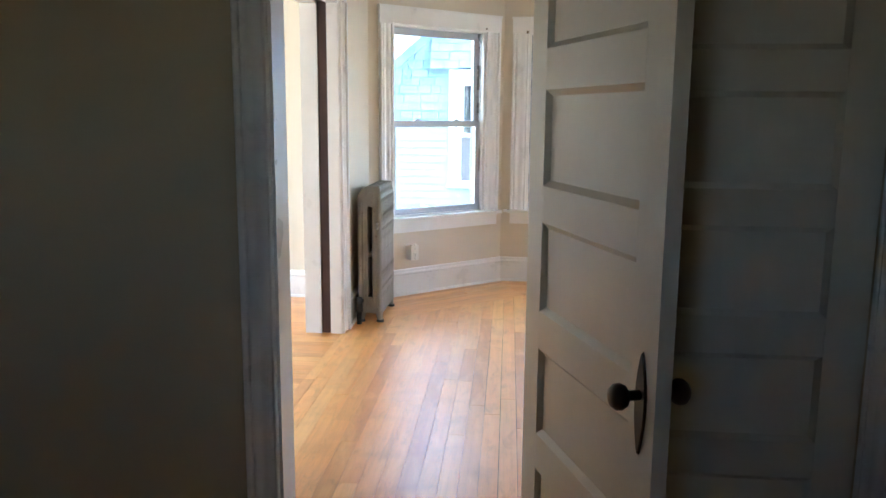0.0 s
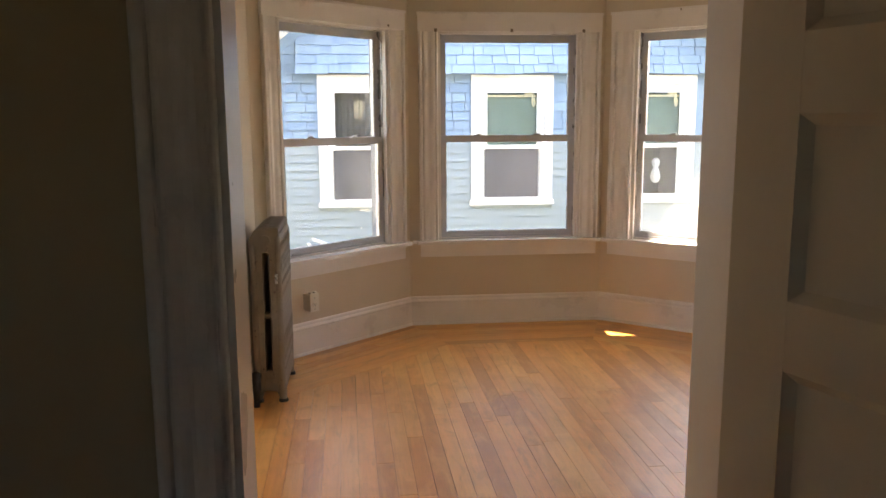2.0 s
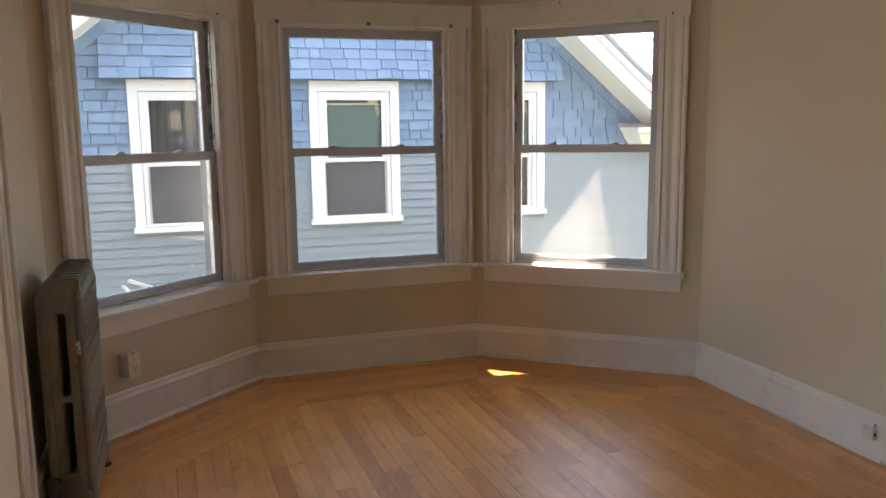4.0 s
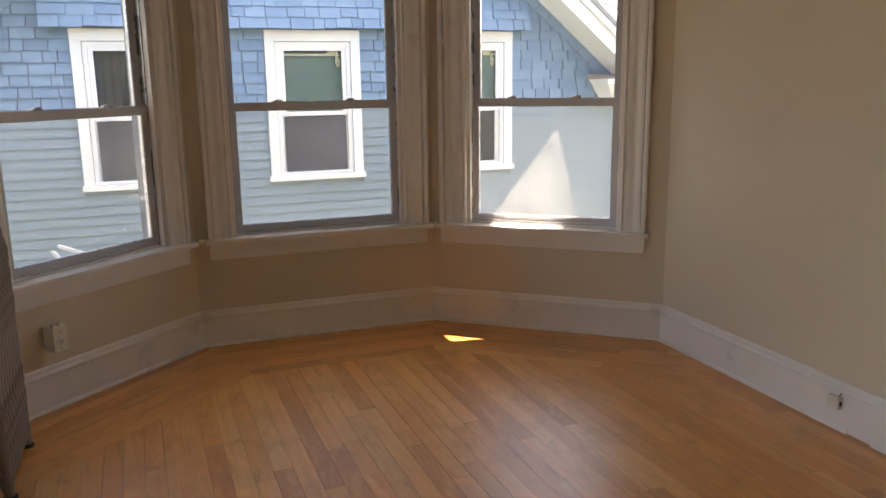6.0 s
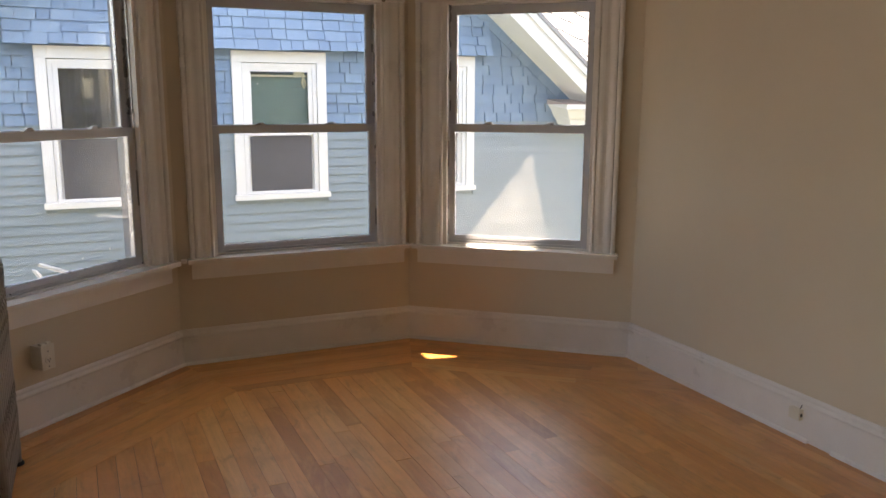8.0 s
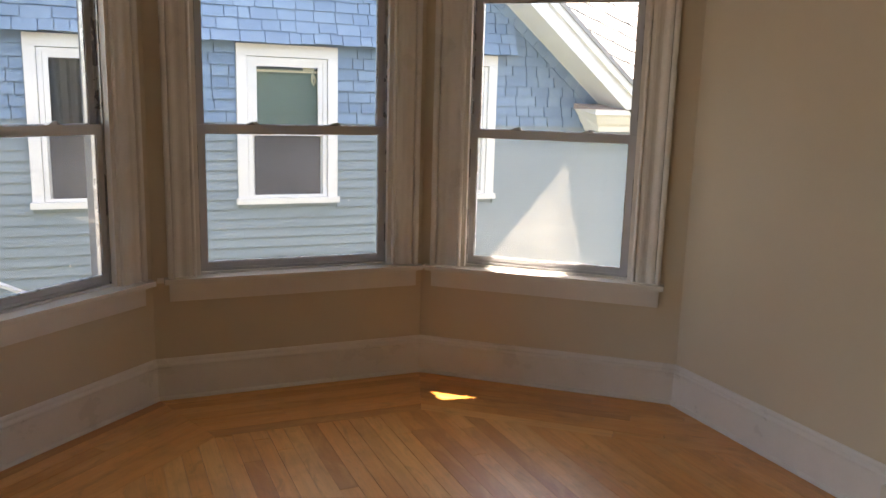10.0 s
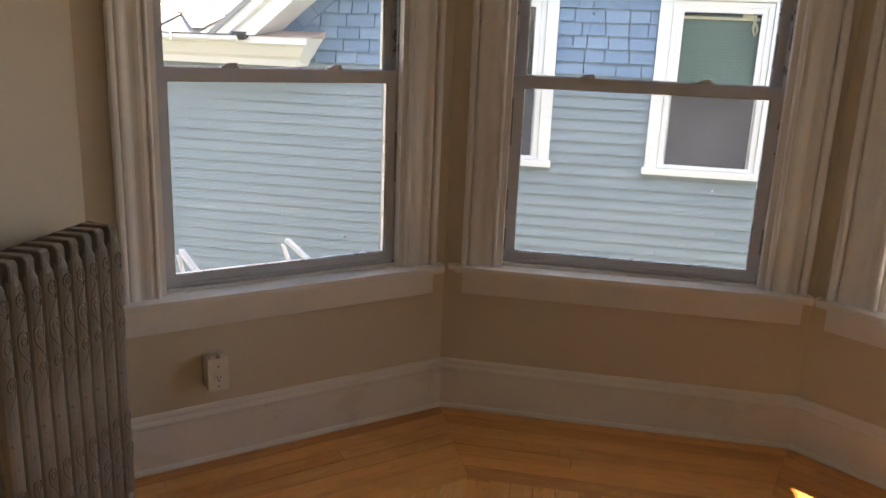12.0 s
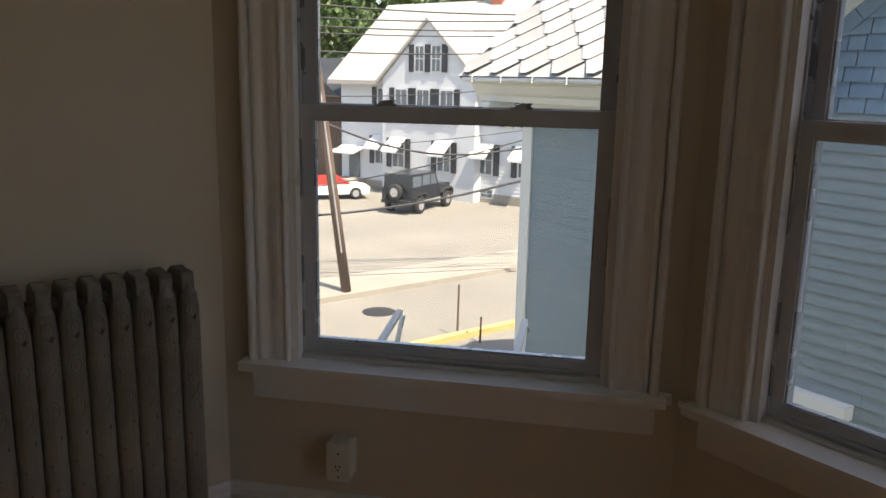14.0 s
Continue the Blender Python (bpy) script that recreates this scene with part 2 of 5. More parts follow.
def tube(bm, pts, r, sides=8, cap=True):
    """A round tube along points, with radius r or one radius a point."""
    pts = [Vector(p) for p in pts]
    rings = []
    for i, p in enumerate(pts):
        d = (pts[min(i + 1, len(pts) - 1)] - pts[max(i - 1, 0)]).normalized()
        a = d.orthogonal() if not rings else (rings[-1][1] - d * rings[-1][1].dot(d))
        a = a.normalized()
        b = d.cross(a)
        rr = r[i] if isinstance(r, (list, tuple)) else r
        rings.append(([bm.verts.new(p + (a * math.cos(k * 2 * math.pi / sides) + b * math.sin(k * 2 * math.pi / sides)) * rr) for k in range(sides)], a))
    for (ra, _), (rb, _) in zip(rings, rings[1:]):
        for k in range(sides):
            bm.faces.new((ra[k], ra[(k + 1) % sides], rb[(k + 1) % sides], rb[k]))
    if cap:
        bm.faces.new(rings[0][0][::-1])
        bm.faces.new(rings[-1][0])


def lathe(bm, prof, mat, sides=24):
    """Turn (radius, height) points about z, through mat."""
    rings = []
    for r, h in prof:
        rings.append([bm.verts.new(mat @ Vector((max(r, 1e-4) * math.cos(k * 2 * math.pi / sides), max(r, 1e-4) * math.sin(k * 2 * math.pi / sides), h))) for k in range(sides)])
    for a, b in zip(rings, rings[1:]):
        for k in range(sides):
            bm.faces.new((a[k], a[(k + 1) % sides], b[(k + 1) % sides], b[k]))
    bm.faces.new(rings[0][::-1])
    bm.faces.new(rings[-1])


def mesh_of(name, bm, material, smooth=False):
    bmesh.ops.recalc_face_normals(bm, faces=bm.faces[:])
    me = bpy.data.meshes.new(name)
    bm.to_mesh(me)
    bm.free()
    me.materials.append(M[material] if isinstance(material, str) else material)
    if smooth:
        me.shade_smooth()
    return me


def part(name, bm, material, parent, label="", smooth=False, m=None):
    ob = new(name, mesh_of(name, bm, material, smooth))
    ob.parent = parent
    if m is not None:
        ob.matrix_basis = m
    return tagged(ob, label)


def solo(name, bm, material, label="", category="", kind="", smooth=False, m=None, group=""):
    ob = new(name, mesh_of(name, bm, material, smooth))
    if m is not None:
        ob.matrix_basis = m
    return tagged(ob, label, category, group, kind)


def thing(name, m, label, category, group="", kind=""):
    ob = new(name)
    ob.empty_display_size = 0.1
    ob.matrix_basis = m
    return tagged(ob, label, category, group, kind)


def along(p, q):
    """The pose of a wall from p to q as seen from inside: x along it, y outward, z up."""
    d = (Vector(q) - Vector(p)).normalized()
    return Matrix(((d.x, -d.y, 0, p[0]), (d.y, d.x, 0, p[1]), (0, 0, 1, 0), (0, 0, 0, 1)))


# ---- plan ----
XL, XR, YF, YB = -1.66, 1.885, 2.56, 6.305       # room: side walls, front wall, start of the bay
BL, BR = (-0.66, 7.22), (0.785, 7.22)            # the bay's inner corners
CEIL, THICK = 2.62, 0.16
WL, WC, WR = along((XL, YB), BL), along(BL, BR), along(BR, (XR, YB))
LEN_L = (Vector(BL) - Vector((XL, YB))).length
LEN_C = BR[0] - BL[0]
LEN_R = (Vector((XR, YB)) - Vector(BR)).length
# window sash: from, to along each wall
WINDOWS = ((WL, LEN_L, 0.225, 1.150), (WC, LEN_C, 0.222, 1.252), (WR, LEN_R, 0.238, 1.160))
SILL, HEAD = 0.64, 2.13


def wall_mesh(length, openings, height, thick, e0=0.0, e1=0.0):
    """A wall along x with openings (x0, x1, z0, z1); its outer face is longer by e0, e1 at the ends."""
    bm = bmesh.new()
    xs = sorted({0.0, length, *[o[0] for o in openings], *[o[1] for o in openings]})
    for a, b in zip(xs, xs[1:]):
        zs = [0.0]
        for o in openings:
            if o[0] <= a + 1e-6 and o[1] >= b - 1e-6:
                zs += [o[2], o[3]]
        zs.append(height)
        for z0, z1 in zip(zs[::2], zs[1::2]):
            if z1 - z0 < 1e-4:
                continue
            oa = a - (e0 if a == 0 else 0)
            ob = b + (e1 if b == length else 0)
            v = [bm.verts.new(p) for p in ((a, 0, z0), (b, 0, z0), (ob, thick, z0), (oa, thick, z0), (a, 0, z1), (b, 0, z1), (ob, thick, z1), (oa, thick, z1))]
            for f in ((0, 1, 5, 4), (2, 3, 7, 6), (0, 3, 2, 1), (4, 5, 6, 7), (0, 4, 7, 3), (1, 2, 6, 5)):
                bm.faces.new([v[i] for i in f])
    bmesh.ops.remove_doubles(bm, verts=bm.verts, dist=1e-5)
    return bm


names = ("wall_bay_west", "wall_bay_north", "wall_bay_east")
ext = THICK * math.tan(radians(20.5))
for (m, ln, a, b), nm in zip(WINDOWS, names):
    solo(nm, wall_mesh(ln, [(a - 0.012, b + 0.012, SILL - 0.03, HEAD + 0.015)], CEIL, THICK, 0.02 if nm == "wall_bay_west" else ext, 0.02 if nm == "wall_bay_east" else ext), "wall", "smooth cream painted bay wall with a tall window", "wall", "structure", m=m)

# side walls; the west wall has the wide pocket door opening
POCKET_Y0, POCKET_Y1, POCKET_H, POCKET_X = 3.30, 5.325, 2.16, -1.90
mw = along((XL, YF - 0.11), (XL, YB))
solo("wall_west", wall_mesh(YB - YF + 0.11, [(POCKET_Y0 - YF + 0.11, POCKET_Y1 - YF + 0.11, 0, POCKET_H)], CEIL, 0.24), "wall", "cream painted wall with a wide pocket door opening", "wall", "structure", m=mw)
me_ = along((XR, YB), (XR, YF - 0.11))
solo("wall_east", wall_mesh(YB - YF + 0.11, [], CEIL, 0.16), "wall", "plain smooth cream painted wall", "wall", "structure", m=me_)
# the wall with the entrance doorway and the hall door beside it
DX0, DX1, DH = -1.19, -0.43, 2.03
DXH = -0.365                                     # the recess for the open door's hinge side
CX0, CX1 = -0.28, 0.48
HALL_Y = 2.44
mf = along((XR, YF), (-3.0, YF))
fl = XR + 3.0
solo("wall_south", wall_mesh(XR - XL, [(XR - CX1, XR - CX0, 0, DH), (XR - DXH, XR - DX0, 0, DH)], CEIL, 0.07), "wall", "cream painted wall with the entrance doorway", "wall", "structure", m=mf)
solo("wall_south_pier", box_bm((DX1 + 0.001, YF, 0), (XR - 0.001, YF + 0.125, CEIL)), "wall", "cream painted thickened wall beside the doorway", "wall", "structure")
mh = along((XR, YF - 0.07), (-3.0, YF - 0.07))
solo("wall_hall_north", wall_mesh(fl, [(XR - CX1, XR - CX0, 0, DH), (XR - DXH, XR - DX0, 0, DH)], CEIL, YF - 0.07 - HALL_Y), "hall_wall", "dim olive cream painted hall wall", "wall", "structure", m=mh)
# hall: west, east and south walls
HX0, HX1, HY0 = -2.3, 1.3, -1.1
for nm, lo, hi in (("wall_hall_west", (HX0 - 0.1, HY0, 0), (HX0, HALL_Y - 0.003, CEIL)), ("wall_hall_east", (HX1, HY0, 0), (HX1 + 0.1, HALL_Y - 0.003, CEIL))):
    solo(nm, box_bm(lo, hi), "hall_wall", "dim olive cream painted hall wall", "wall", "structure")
# the opening is made up, out of view, to brighten the hall
solo("wall_hall_south", wall_mesh(HX1 - HX0 + 0.2, [(2.3, 2.57, 1.55, 2.03)], CEIL, 0.1), "hall_wall", "dim hall wall with an unseen opening added for light", "wall", "structure", m=along((HX1 + 0.1, HY0), (HX0 - 0.1, HY0)))
# the neighbouring room beyond the pocket door
NX0, NY0, NY1 = -5.4, 2.63, 6.36
solo("wall_side_room_north", box_bm((NX0, NY1, 0), (POCKET_X - 0.002, NY1 + 0.15, CEIL)), "wall", "cream painted wall of the adjoining room", "wall", "structure")
solo("wall_side_room_south", box_bm((NX0, NY0 - 0.02, 0), (POCKET_X - 0.002, NY0 + 0.0, CEIL)), "wall", "cream painted wall of the adjoining room", "wall", "structure")
# two made-up openings, out of view, that hold the added lamps
mside = along((NX0, NY0), (NX0, NY1))
solo("wall_side_room_west", wall_mesh(NY1 - NY0, [(0.5, 1.5, 0.65, 2.1), (2.2, 3.2, 0.65, 2.1)], CEIL, 0.15), "wall", "cream painted wall with two unseen openings added for light", "wall", "structure", m=mside)
# ceilings
bm = bmesh.new()
outline = [(XL - 0.2, YF - 0.11), (XR + 0.16, YF - 0.11), (XR + 0.16, YB), (BR[0] + 0.06, BR[1] + THICK), (BL[0] - 0.06, BL[1] + THICK), (XL - 0.2, YB)]
prism(bm, outline, CEIL, CEIL + 0.2, "z")
solo("ceiling", bm, "ceiling", "flat white painted ceiling", "ceiling", "structure")
solo("ceiling_hall", box_bm((HX0 - 0.1, HY0 - 0.1, CEIL), (HX1 + 0.1, YF - 0.115, CEIL + 0.2)), "ceiling", "flat white painted ceiling", "ceiling", "structure")
solo("ceiling_side_room", box_bm((NX0 - 0.15, NY0 - 0.02, CEIL), (XL - 0.205, NY1 + 0.15, CEIL + 0.2)), "ceiling", "flat white painted ceiling", "ceiling", "structure")
# slabs under the boards
bm = bmesh.new()
prism(bm, [(XL - 0.24, YF - 0.11), (XR + 0.16, YF - 0.11), (XR + 0.16, YB), (BR[0] + 0.06, BR[1] + THICK), (BL[0] - 0.06, BL[1] + THICK), (XL - 0.24, YB)], -0.25, -0.011, "z")
floor = solo("floor", bm, "under", "worn varnished maple strip floor with a border", "floor", "structure")
floor_side = solo("floor_side_room", box_bm((NX0 - 0.15, NY0 - 0.1, -0.25), (XL - 0.242, NY1 + 0.15, -0.011)), "under", "varnished maple strip floor", "floor", "structure")
floor_hall = solo("floor_hall", box_bm((HX0 - 0.1, HY0 - 0.1, -0.25), (HX1 + 0.1, YF - 0.109, -0.012)), "under", "dim varnished strip floor", "floor", "structure")


# ---- trim ----
def sweep(bm, path, prof, closed_ends=True):
    """Sweep a profile (depth into the room, height) along plan points with mitred corners; the room lies to the right of the path."""
    pts = [Vector(p) for p in path]
    rings = []
    for i, p in enumerate(pts):
        d0 = (p - pts[i - 1]).normalized() if i else (pts[1] - p).normalized()
        d1 = (pts[i + 1] - p).normalized() if i < len(pts) - 1 else d0
        n0, n1 = Vector((d0.y, -d0.x)), Vector((d1.y, -d1.x))
        n = (n0 + n1)
        n = n / max(n.dot(n0), 0.2)
        rings.append([bm.verts.new((p.x + n.x * a, p.y + n.y * a, z)) for a, z in prof])
    k = len(prof)
    for ra, rb in zip(rings, rings[1:]):
        for j in range(k):
            bm.faces.new((ra[j], ra[(j + 1) % k], rb[(j + 1) % k], rb[j]))
    bm.faces.new(rings[0])
    bm.faces.new(rings[-1][::-1])


BASE = [(0, 0), (0.019, 0), (0.019, 0.168), (0.024, 0.172), (0.026, 0.180), (0.022, 0.187), (0.014, 0.194), (0.013, 0.206), (0.008, 0.214), (0.0, 0.216)]
SHOE = [(0.019, 0), (0.033, 0), (0.032, 0.008), (0.027, 0.015), (0.019, 0.018)]


def skirting(name, path, shoe=True, label="tall white painted baseboard with a moulded cap"):
    bm = bmesh.new()
    sweep(bm, path, BASE)
    ob = solo(name, bm, "trim", label, "baseboard", "structure")
    if shoe:
        bm = bmesh.new()
        sweep(bm, path, SHOE)
        part("shoe_moulding", bm, "trim", ob)
    return ob


skirting("baseboard_bay", [(XL, POCKET_Y1 + 0.135), (XL, YB), BL, BR, (XR, YB), (XR, 4.93)])
skirting("baseboard_east", [(XR, 4.93), (XR, YF)], False, "white baseboard with a chipped lower edge")
bm = bmesh.new()
sweep(bm, [(XR, 4.80), (XR, YF)], SHOE)
solo("trim_shoe_east", bm, "trim", "white quarter-round shoe moulding", "trim", "structure")
skirting("baseboard_side_room", [(NX0, NY1), (POCKET_X, NY1)])


def fluted(bm, w, h, z0, x0, depth, mat, vertical=True):
    """A moulded casing strip: rounds between grooves and a raised back band."""
    prof = [(0, 0), (0, 0.014), (0.003, 0.019), (0.008, 0.021), (0.013, 0.019), (0.0155, 0.011), (0.019, 0.010), (0.023, 0.013), (0.033, 0.0165), (0.045, 0.0155),
            (0.055, 0.012), (0.064, 0.010), (0.072, 0.012), (0.081, 0.019), (0.089, 0.0235), (0.097, 0.0235), (0.103, 0.020), (0.106, 0.013), (0.108, 0.032), (0.112, 0.037),
            (0.118, 0.039), (0.125, 0.038), (0.13, 0.033), (0.13, 0)]
    k = w / 0.13
    lo, hi = [], []
    for a, d in prof:
        d = d * depth
        if vertical:
            lo.append(bm.verts.new(mat @ Vector((x0 + a * k, -d, z0))))
            hi.append(bm.verts.new(mat @ Vector((x0 + a * k, -d, z0 + h))))
        else:
            lo.append(bm.verts.new(mat @ Vector((x0, -d, z0 + a * k))))
            hi.append(bm.verts.new(mat @ Vector((x0 + h, -d, z0 + a * k))))
    n = len(prof)
    for i in range(n):
        bm.faces.new((lo[i], lo[(i + 1) % n], hi[(i + 1) % n], hi[i]))
    bm.faces.new(lo)
    bm.faces.new(hi[::-1])


MIRX = Matrix.Diagonal((-1, 1, 1, 1))
I4 = Matrix.Identity(4)


def sash_frame(bm, x0, x1, z0, z1, y0, y1, stile, low, top):
    quadbox(bm, (x0, y0, z0), (x0 + stile, y1, z1))
    quadbox(bm, (x1 - stile, y0, z0), (x1, y1, z1))
    quadbox(bm, (x0 + stile, y0, z0), (x1 - stile, y1, z0 + low))
    quadbox(bm, (x0 + stile, y0, z1 - top), (x1 - stile, y1, z1))


FLECKS = {(2, "upper_sash"): ((0.30, 0.28, 0.004), (0.33, 0.25, 0.003), (0.29, 0.22, 0.003)), (1, "lower_sash"): ((0.70, 0.13, 0.005), (0.52, 0.11, 0.003)), (2, "lower_sash"): ((0.81, 0.36, 0.003),)}


def window(idx, m, ln, a, b, o0, o1):
    """A double-hung window: a, b the sash's sides, o0, o1 the casing's outer sides along the wall."""
    w = thing("window_%d" % idx, m, "double-hung window with grey sashes in fluted white casing", "window", "bay windows", "structure")
    # jamb lining
    bm = bmesh.new()
    quadbox(bm, (a - 0.012, 0.0, SILL - 0.03), (a, THICK + 0.01, HEAD + 0.015))
    quadbox(bm, (b, 0.0, SILL - 0.03), (b + 0.012, THICK + 0.01, HEAD + 0.015))
    quadbox(bm, (a, 0.0, HEAD), (b, THICK + 0.01, HEAD + 0.015))
    part("window_frame", bm, "trim", w)
    # stops with beaded edges, inside the frame
    for x0, x1 in ((a, a + 0.014), (b - 0.014, b)):
        bm = bmesh.new()
        quadbox(bm, (x0, 0.003, SILL), (x1, 0.038, HEAD))
        part("window_stop", bevelled(bm, 0.003, 2), "trim", w)
    for x0, x1 in ((a, a + 0.02), (b - 0.02, b)):
        bm = bmesh.new()
        for y in (0.040, 0.078, 0.112):
            quadbox(bm, (x0, y, SILL), (x1, y + 0.006, HEAD))
        quadbox(bm, (x0 if x0 == a else x1 - 0.004, 0.04, SILL), (x0 + 0.004 if x0 == a else x1, 0.118, HEAD))
        part("sash_track", bm, "alu", w, "aluminium sash track")
        bm = bmesh.new()
        quadbox(bm, (a, 0.1195, SILL), (a + 0.007, THICK + 0.018, HEAD)) if x0 == a else quadbox(bm, (b - 0.007, 0.1195, SILL), (b, THICK + 0.018, HEAD))
        part("storm_track", bm, "storm", w, "weathered grey storm window track")
    # casing
    wl = a - 0.008 - o0
    bm = bmesh.new()
    fluted(bm, wl, HEAD + 0.01 - SILL, SILL, -(a - 0.008), 1.0, MIRX)
    part("casing", bm, "trim", w)
    bm = bmesh.new()
    fluted(bm, o1 - (b + 0.008), HEAD + 0.01 - SILL, SILL, b + 0.008, 1.0, I4)
    part("casing", bm, "trim", w)
    bm = bmesh.new()
    quadbox(bm, (o0 - 0.004, -0.030, HEAD + 0.01), (o1 + 0.004, 0, HEAD + 0.128))
    quadbox(bm, (o0 - 0.010, -0.036, HEAD + 0.128), (o1 + 0.010, 0, HEAD + 0.146))
    quadbox(bm, (o0 + 0.11, -0.038, HEAD + 0.010), (o1 - 0.11, -0.0305, HEAD + 0.026))
    part("head_casing", bevelled(bm, 0.003, 2), "trim", w)
    # stool and apron
    bm = bmesh.new()
    quadbox(bm, (o0 - 0.02, -0.066, SILL - 0.026), (o1 + 0.02, -0.0005, SILL))
    quadbox(bm, (a, -0.0005, SILL - 0.024), (b, 0.05, SILL))
    part("window_sill", bevelled(bm, 0.006, 2), "sill", w)
    for x0, x1 in ((0.022, o0 - 0.021), (o1 + 0.021, ln - 0.022)):
        if (idx, x0 < 0.1) not in ((1, True), (3, False)):
            bm = bmesh.new()
            quadbox(bm, (x0, -0.034, SILL - 0.022), (x1, 0, SILL - 0.002))
            part("sill_link", bevelled(bm, 0.004, 2), "trim", w)
    bm = bmesh.new()
    quadbox(bm, (o0 + 0.004, -0.018, SILL - 0.124), (o1 - 0.004, 0, SILL - 0.0265))
    quadbox(bm, (o0 + 0.004, -0.030, SILL - 0.040), (o1 - 0.004, -0.0185, SILL - 0.0265))
    part("apron", bevelled(bm, 0.004, 2), "trim", w)
    # sloping outer sill
    bm = bmesh.new()
    prism(bm, [(0.05, SILL - 0.03), (0.05, SILL + 0.004), (THICK + 0.07, SILL - 0.03), (THICK + 0.07, SILL - 0.06), (0.16, SILL - 0.03)], a, b, "x")
    part("outer_sill", bm, "white_ext", w, "sunlit white painted outer sill")
    # lower sash in front, upper sash behind
    mid = 1.384
    for nm, z0, z1, y0, low, top in (("lower_sash", SILL + 0.002, mid + 0.020, 0.045, 0.052, 0.042), ("upper_sash", mid - 0.018, HEAD - 0.002, 0.082, 0.036, 0.050)):
        bm = bmesh.new()
        sash_frame(bm, a + 0.005, b - 0.005, z0, z1, y0, y0 + 0.032, 0.048, low, top)
        s = part(nm, bevelled(bm, 0.003, 2), "sash", w, "grey painted sash")
        bm = bmesh.new()
        quadbox(bm, (a + 0.05, y0 + 0.014, z0 + low - 0.004), (b - 0.05, y0 + 0.018, z1 - top + 0.004))
        g = part("pane", bm, ("glass_sun" if idx == 3 else "glass_haze" if idx == 1 else "glass_low") if nm == "lower_sash" else "glass_up", s, "clear dusty glass")
        g.visible_shadow = False
        # flecks of old paint on the glass
        for fx, fz, fr in FLECKS.get((idx, nm), ()):
            bm = bmesh.new()
            prism(bm, [(a + fx + fr * math.cos(q * 1.05) * (0.7 + 0.3 * (q % 2)), z0 + fz + fr * 1.3 * math.sin(q * 1.05)) for q in range(6)], y0 + 0.0125, y0 + 0.0138, "y")
            part("paint_fleck", bm, "white_ext", s, "fleck of white paint")
        bm = bmesh.new()
        sash_frame(bm, a + 0.052, b - 0.052, z0 + low - 0.001, z1 - top + 0.001, y0 + 0.006, y0 + 0.0262, 0.006, 0.006, 0.006)
        part("glazing_bead", bm, "alu", s)
        if nm == "lower_sash":
            bm = bmesh.new()
            quadbox(bm, (a + 0.08, y0 - 0.010, z0 + 0.018), (b - 0.08, y0 + 0.002, z0 + 0.026))
            part("lift_rail", bm, "sash", s)
            bm = bmesh.new()
            quadbox(bm, (a + 0.015, y0 - 0.022, SILL + 0.0005), (b - 0.015, y0 - 0.0005, SILL + 0.012))
            quadbox(bm, (a + 0.02, y0 + 0.0325, SILL + 0.004), (b - 0.02, y0 + 0.075, SILL + 0.020))
            part("sill_track", bevelled(bm, 0.002), "track", w, "pale aluminium sill track")
            for k in (0.29, 0.71):
                x = a + (b - a) * k
                bm = bmesh.new()
                quadbox(bm, (x - 0.030, y0 + 0.004, z1), (x + 0.030, y0 + 0.028, z1 + 0.007))
                quadbox(bm, (x - 0.018, y0 + 0.006, z1 + 0.007), (x + 0.024, y0 + 0.024, z1 + 0.013))
                quadbox(bm, (x - 0.006, y0 + 0.010, z1 + 0.013), (x + 0.028, y0 + 0.018, z1 + 0.017))
                part("sash_lock", bevelled(bm, 0.002), "alu", s, "metal sash lock")
    return w


window(1, WL, LEN_L, 0.225, 1.150, 0.092, 1.295)
window(2, WC, LEN_C, 0.222, 1.252, 0.075, 1.410)
window(3, WR, LEN_R, 0.238, 1.160, 0.060, 1.318)

# ---- exterior materials ----
M["asphalt"] = mottled("pale_sunlit_asphalt", (0.215, 0.20, 0.17), 0.2, 0.9, 0.25, 12, 0.3, 0.0, 0.01)
M["concrete"] = mottled("pale_concrete", (0.29, 0.265, 0.22), 0.15, 0.85, 0.6, 14, 0.3, 0.0, 0.01)
M["yellow"] = mottled("worn_yellow_kerb_paint", (0.50, 0.40, 0.16), 0.25, 0.7, 2, 20, 0.2)
M["far_white"] = mottled("white_far_clapboard", (0.56, 0.58, 0.60), 0.05, 0.6, 0.8, 10, 0.1)
M["far_roof"] = mottled("pale_grey_far_shingles", (0.36, 0.345, 0.32), 0.12, 0.8, 0.5, 8, 0.2)
M["shutter"] = mottled("black_shutter_paint", (0.025, 0.027, 0.032), 0.2, 0.5)
M["far_glass"] = mottled("dark_reflecting_window", (0.10, 0.12, 0.14), 0.3, 0.08, 0.6, 4, 0.0)
M["brick"] = mottled("red_chimney_brick", (0.36, 0.13, 0.08), 0.3, 0.85, 3, 12, 0.4)
M["pole_wood"] = mottled("weathered_brown_pole", (0.13, 0.085, 0.06), 0.35, 0.9, 3, 25, 0.4)
M["wire"] = mottled("black_cable", (0.03, 0.03, 0.032), 0.1, 0.6)
M["car_black"] = mottled("black_car_paint", (0.018, 0.020, 0.026), 0.15, 0.22, 1, 40, 0.0)
M["tyre"] = mottled("black_tyre", (0.02, 0.02, 0.02), 0.2, 0.8)
M["rim"] = mottled("silver_rim", (0.55, 0.55, 0.56), 0.1, 0.3, 5, 50, 0.0, 0.7)
M["car_red"] = mottled("red_car_paint", (0.45, 0.04, 0.03), 0.1, 0.3)
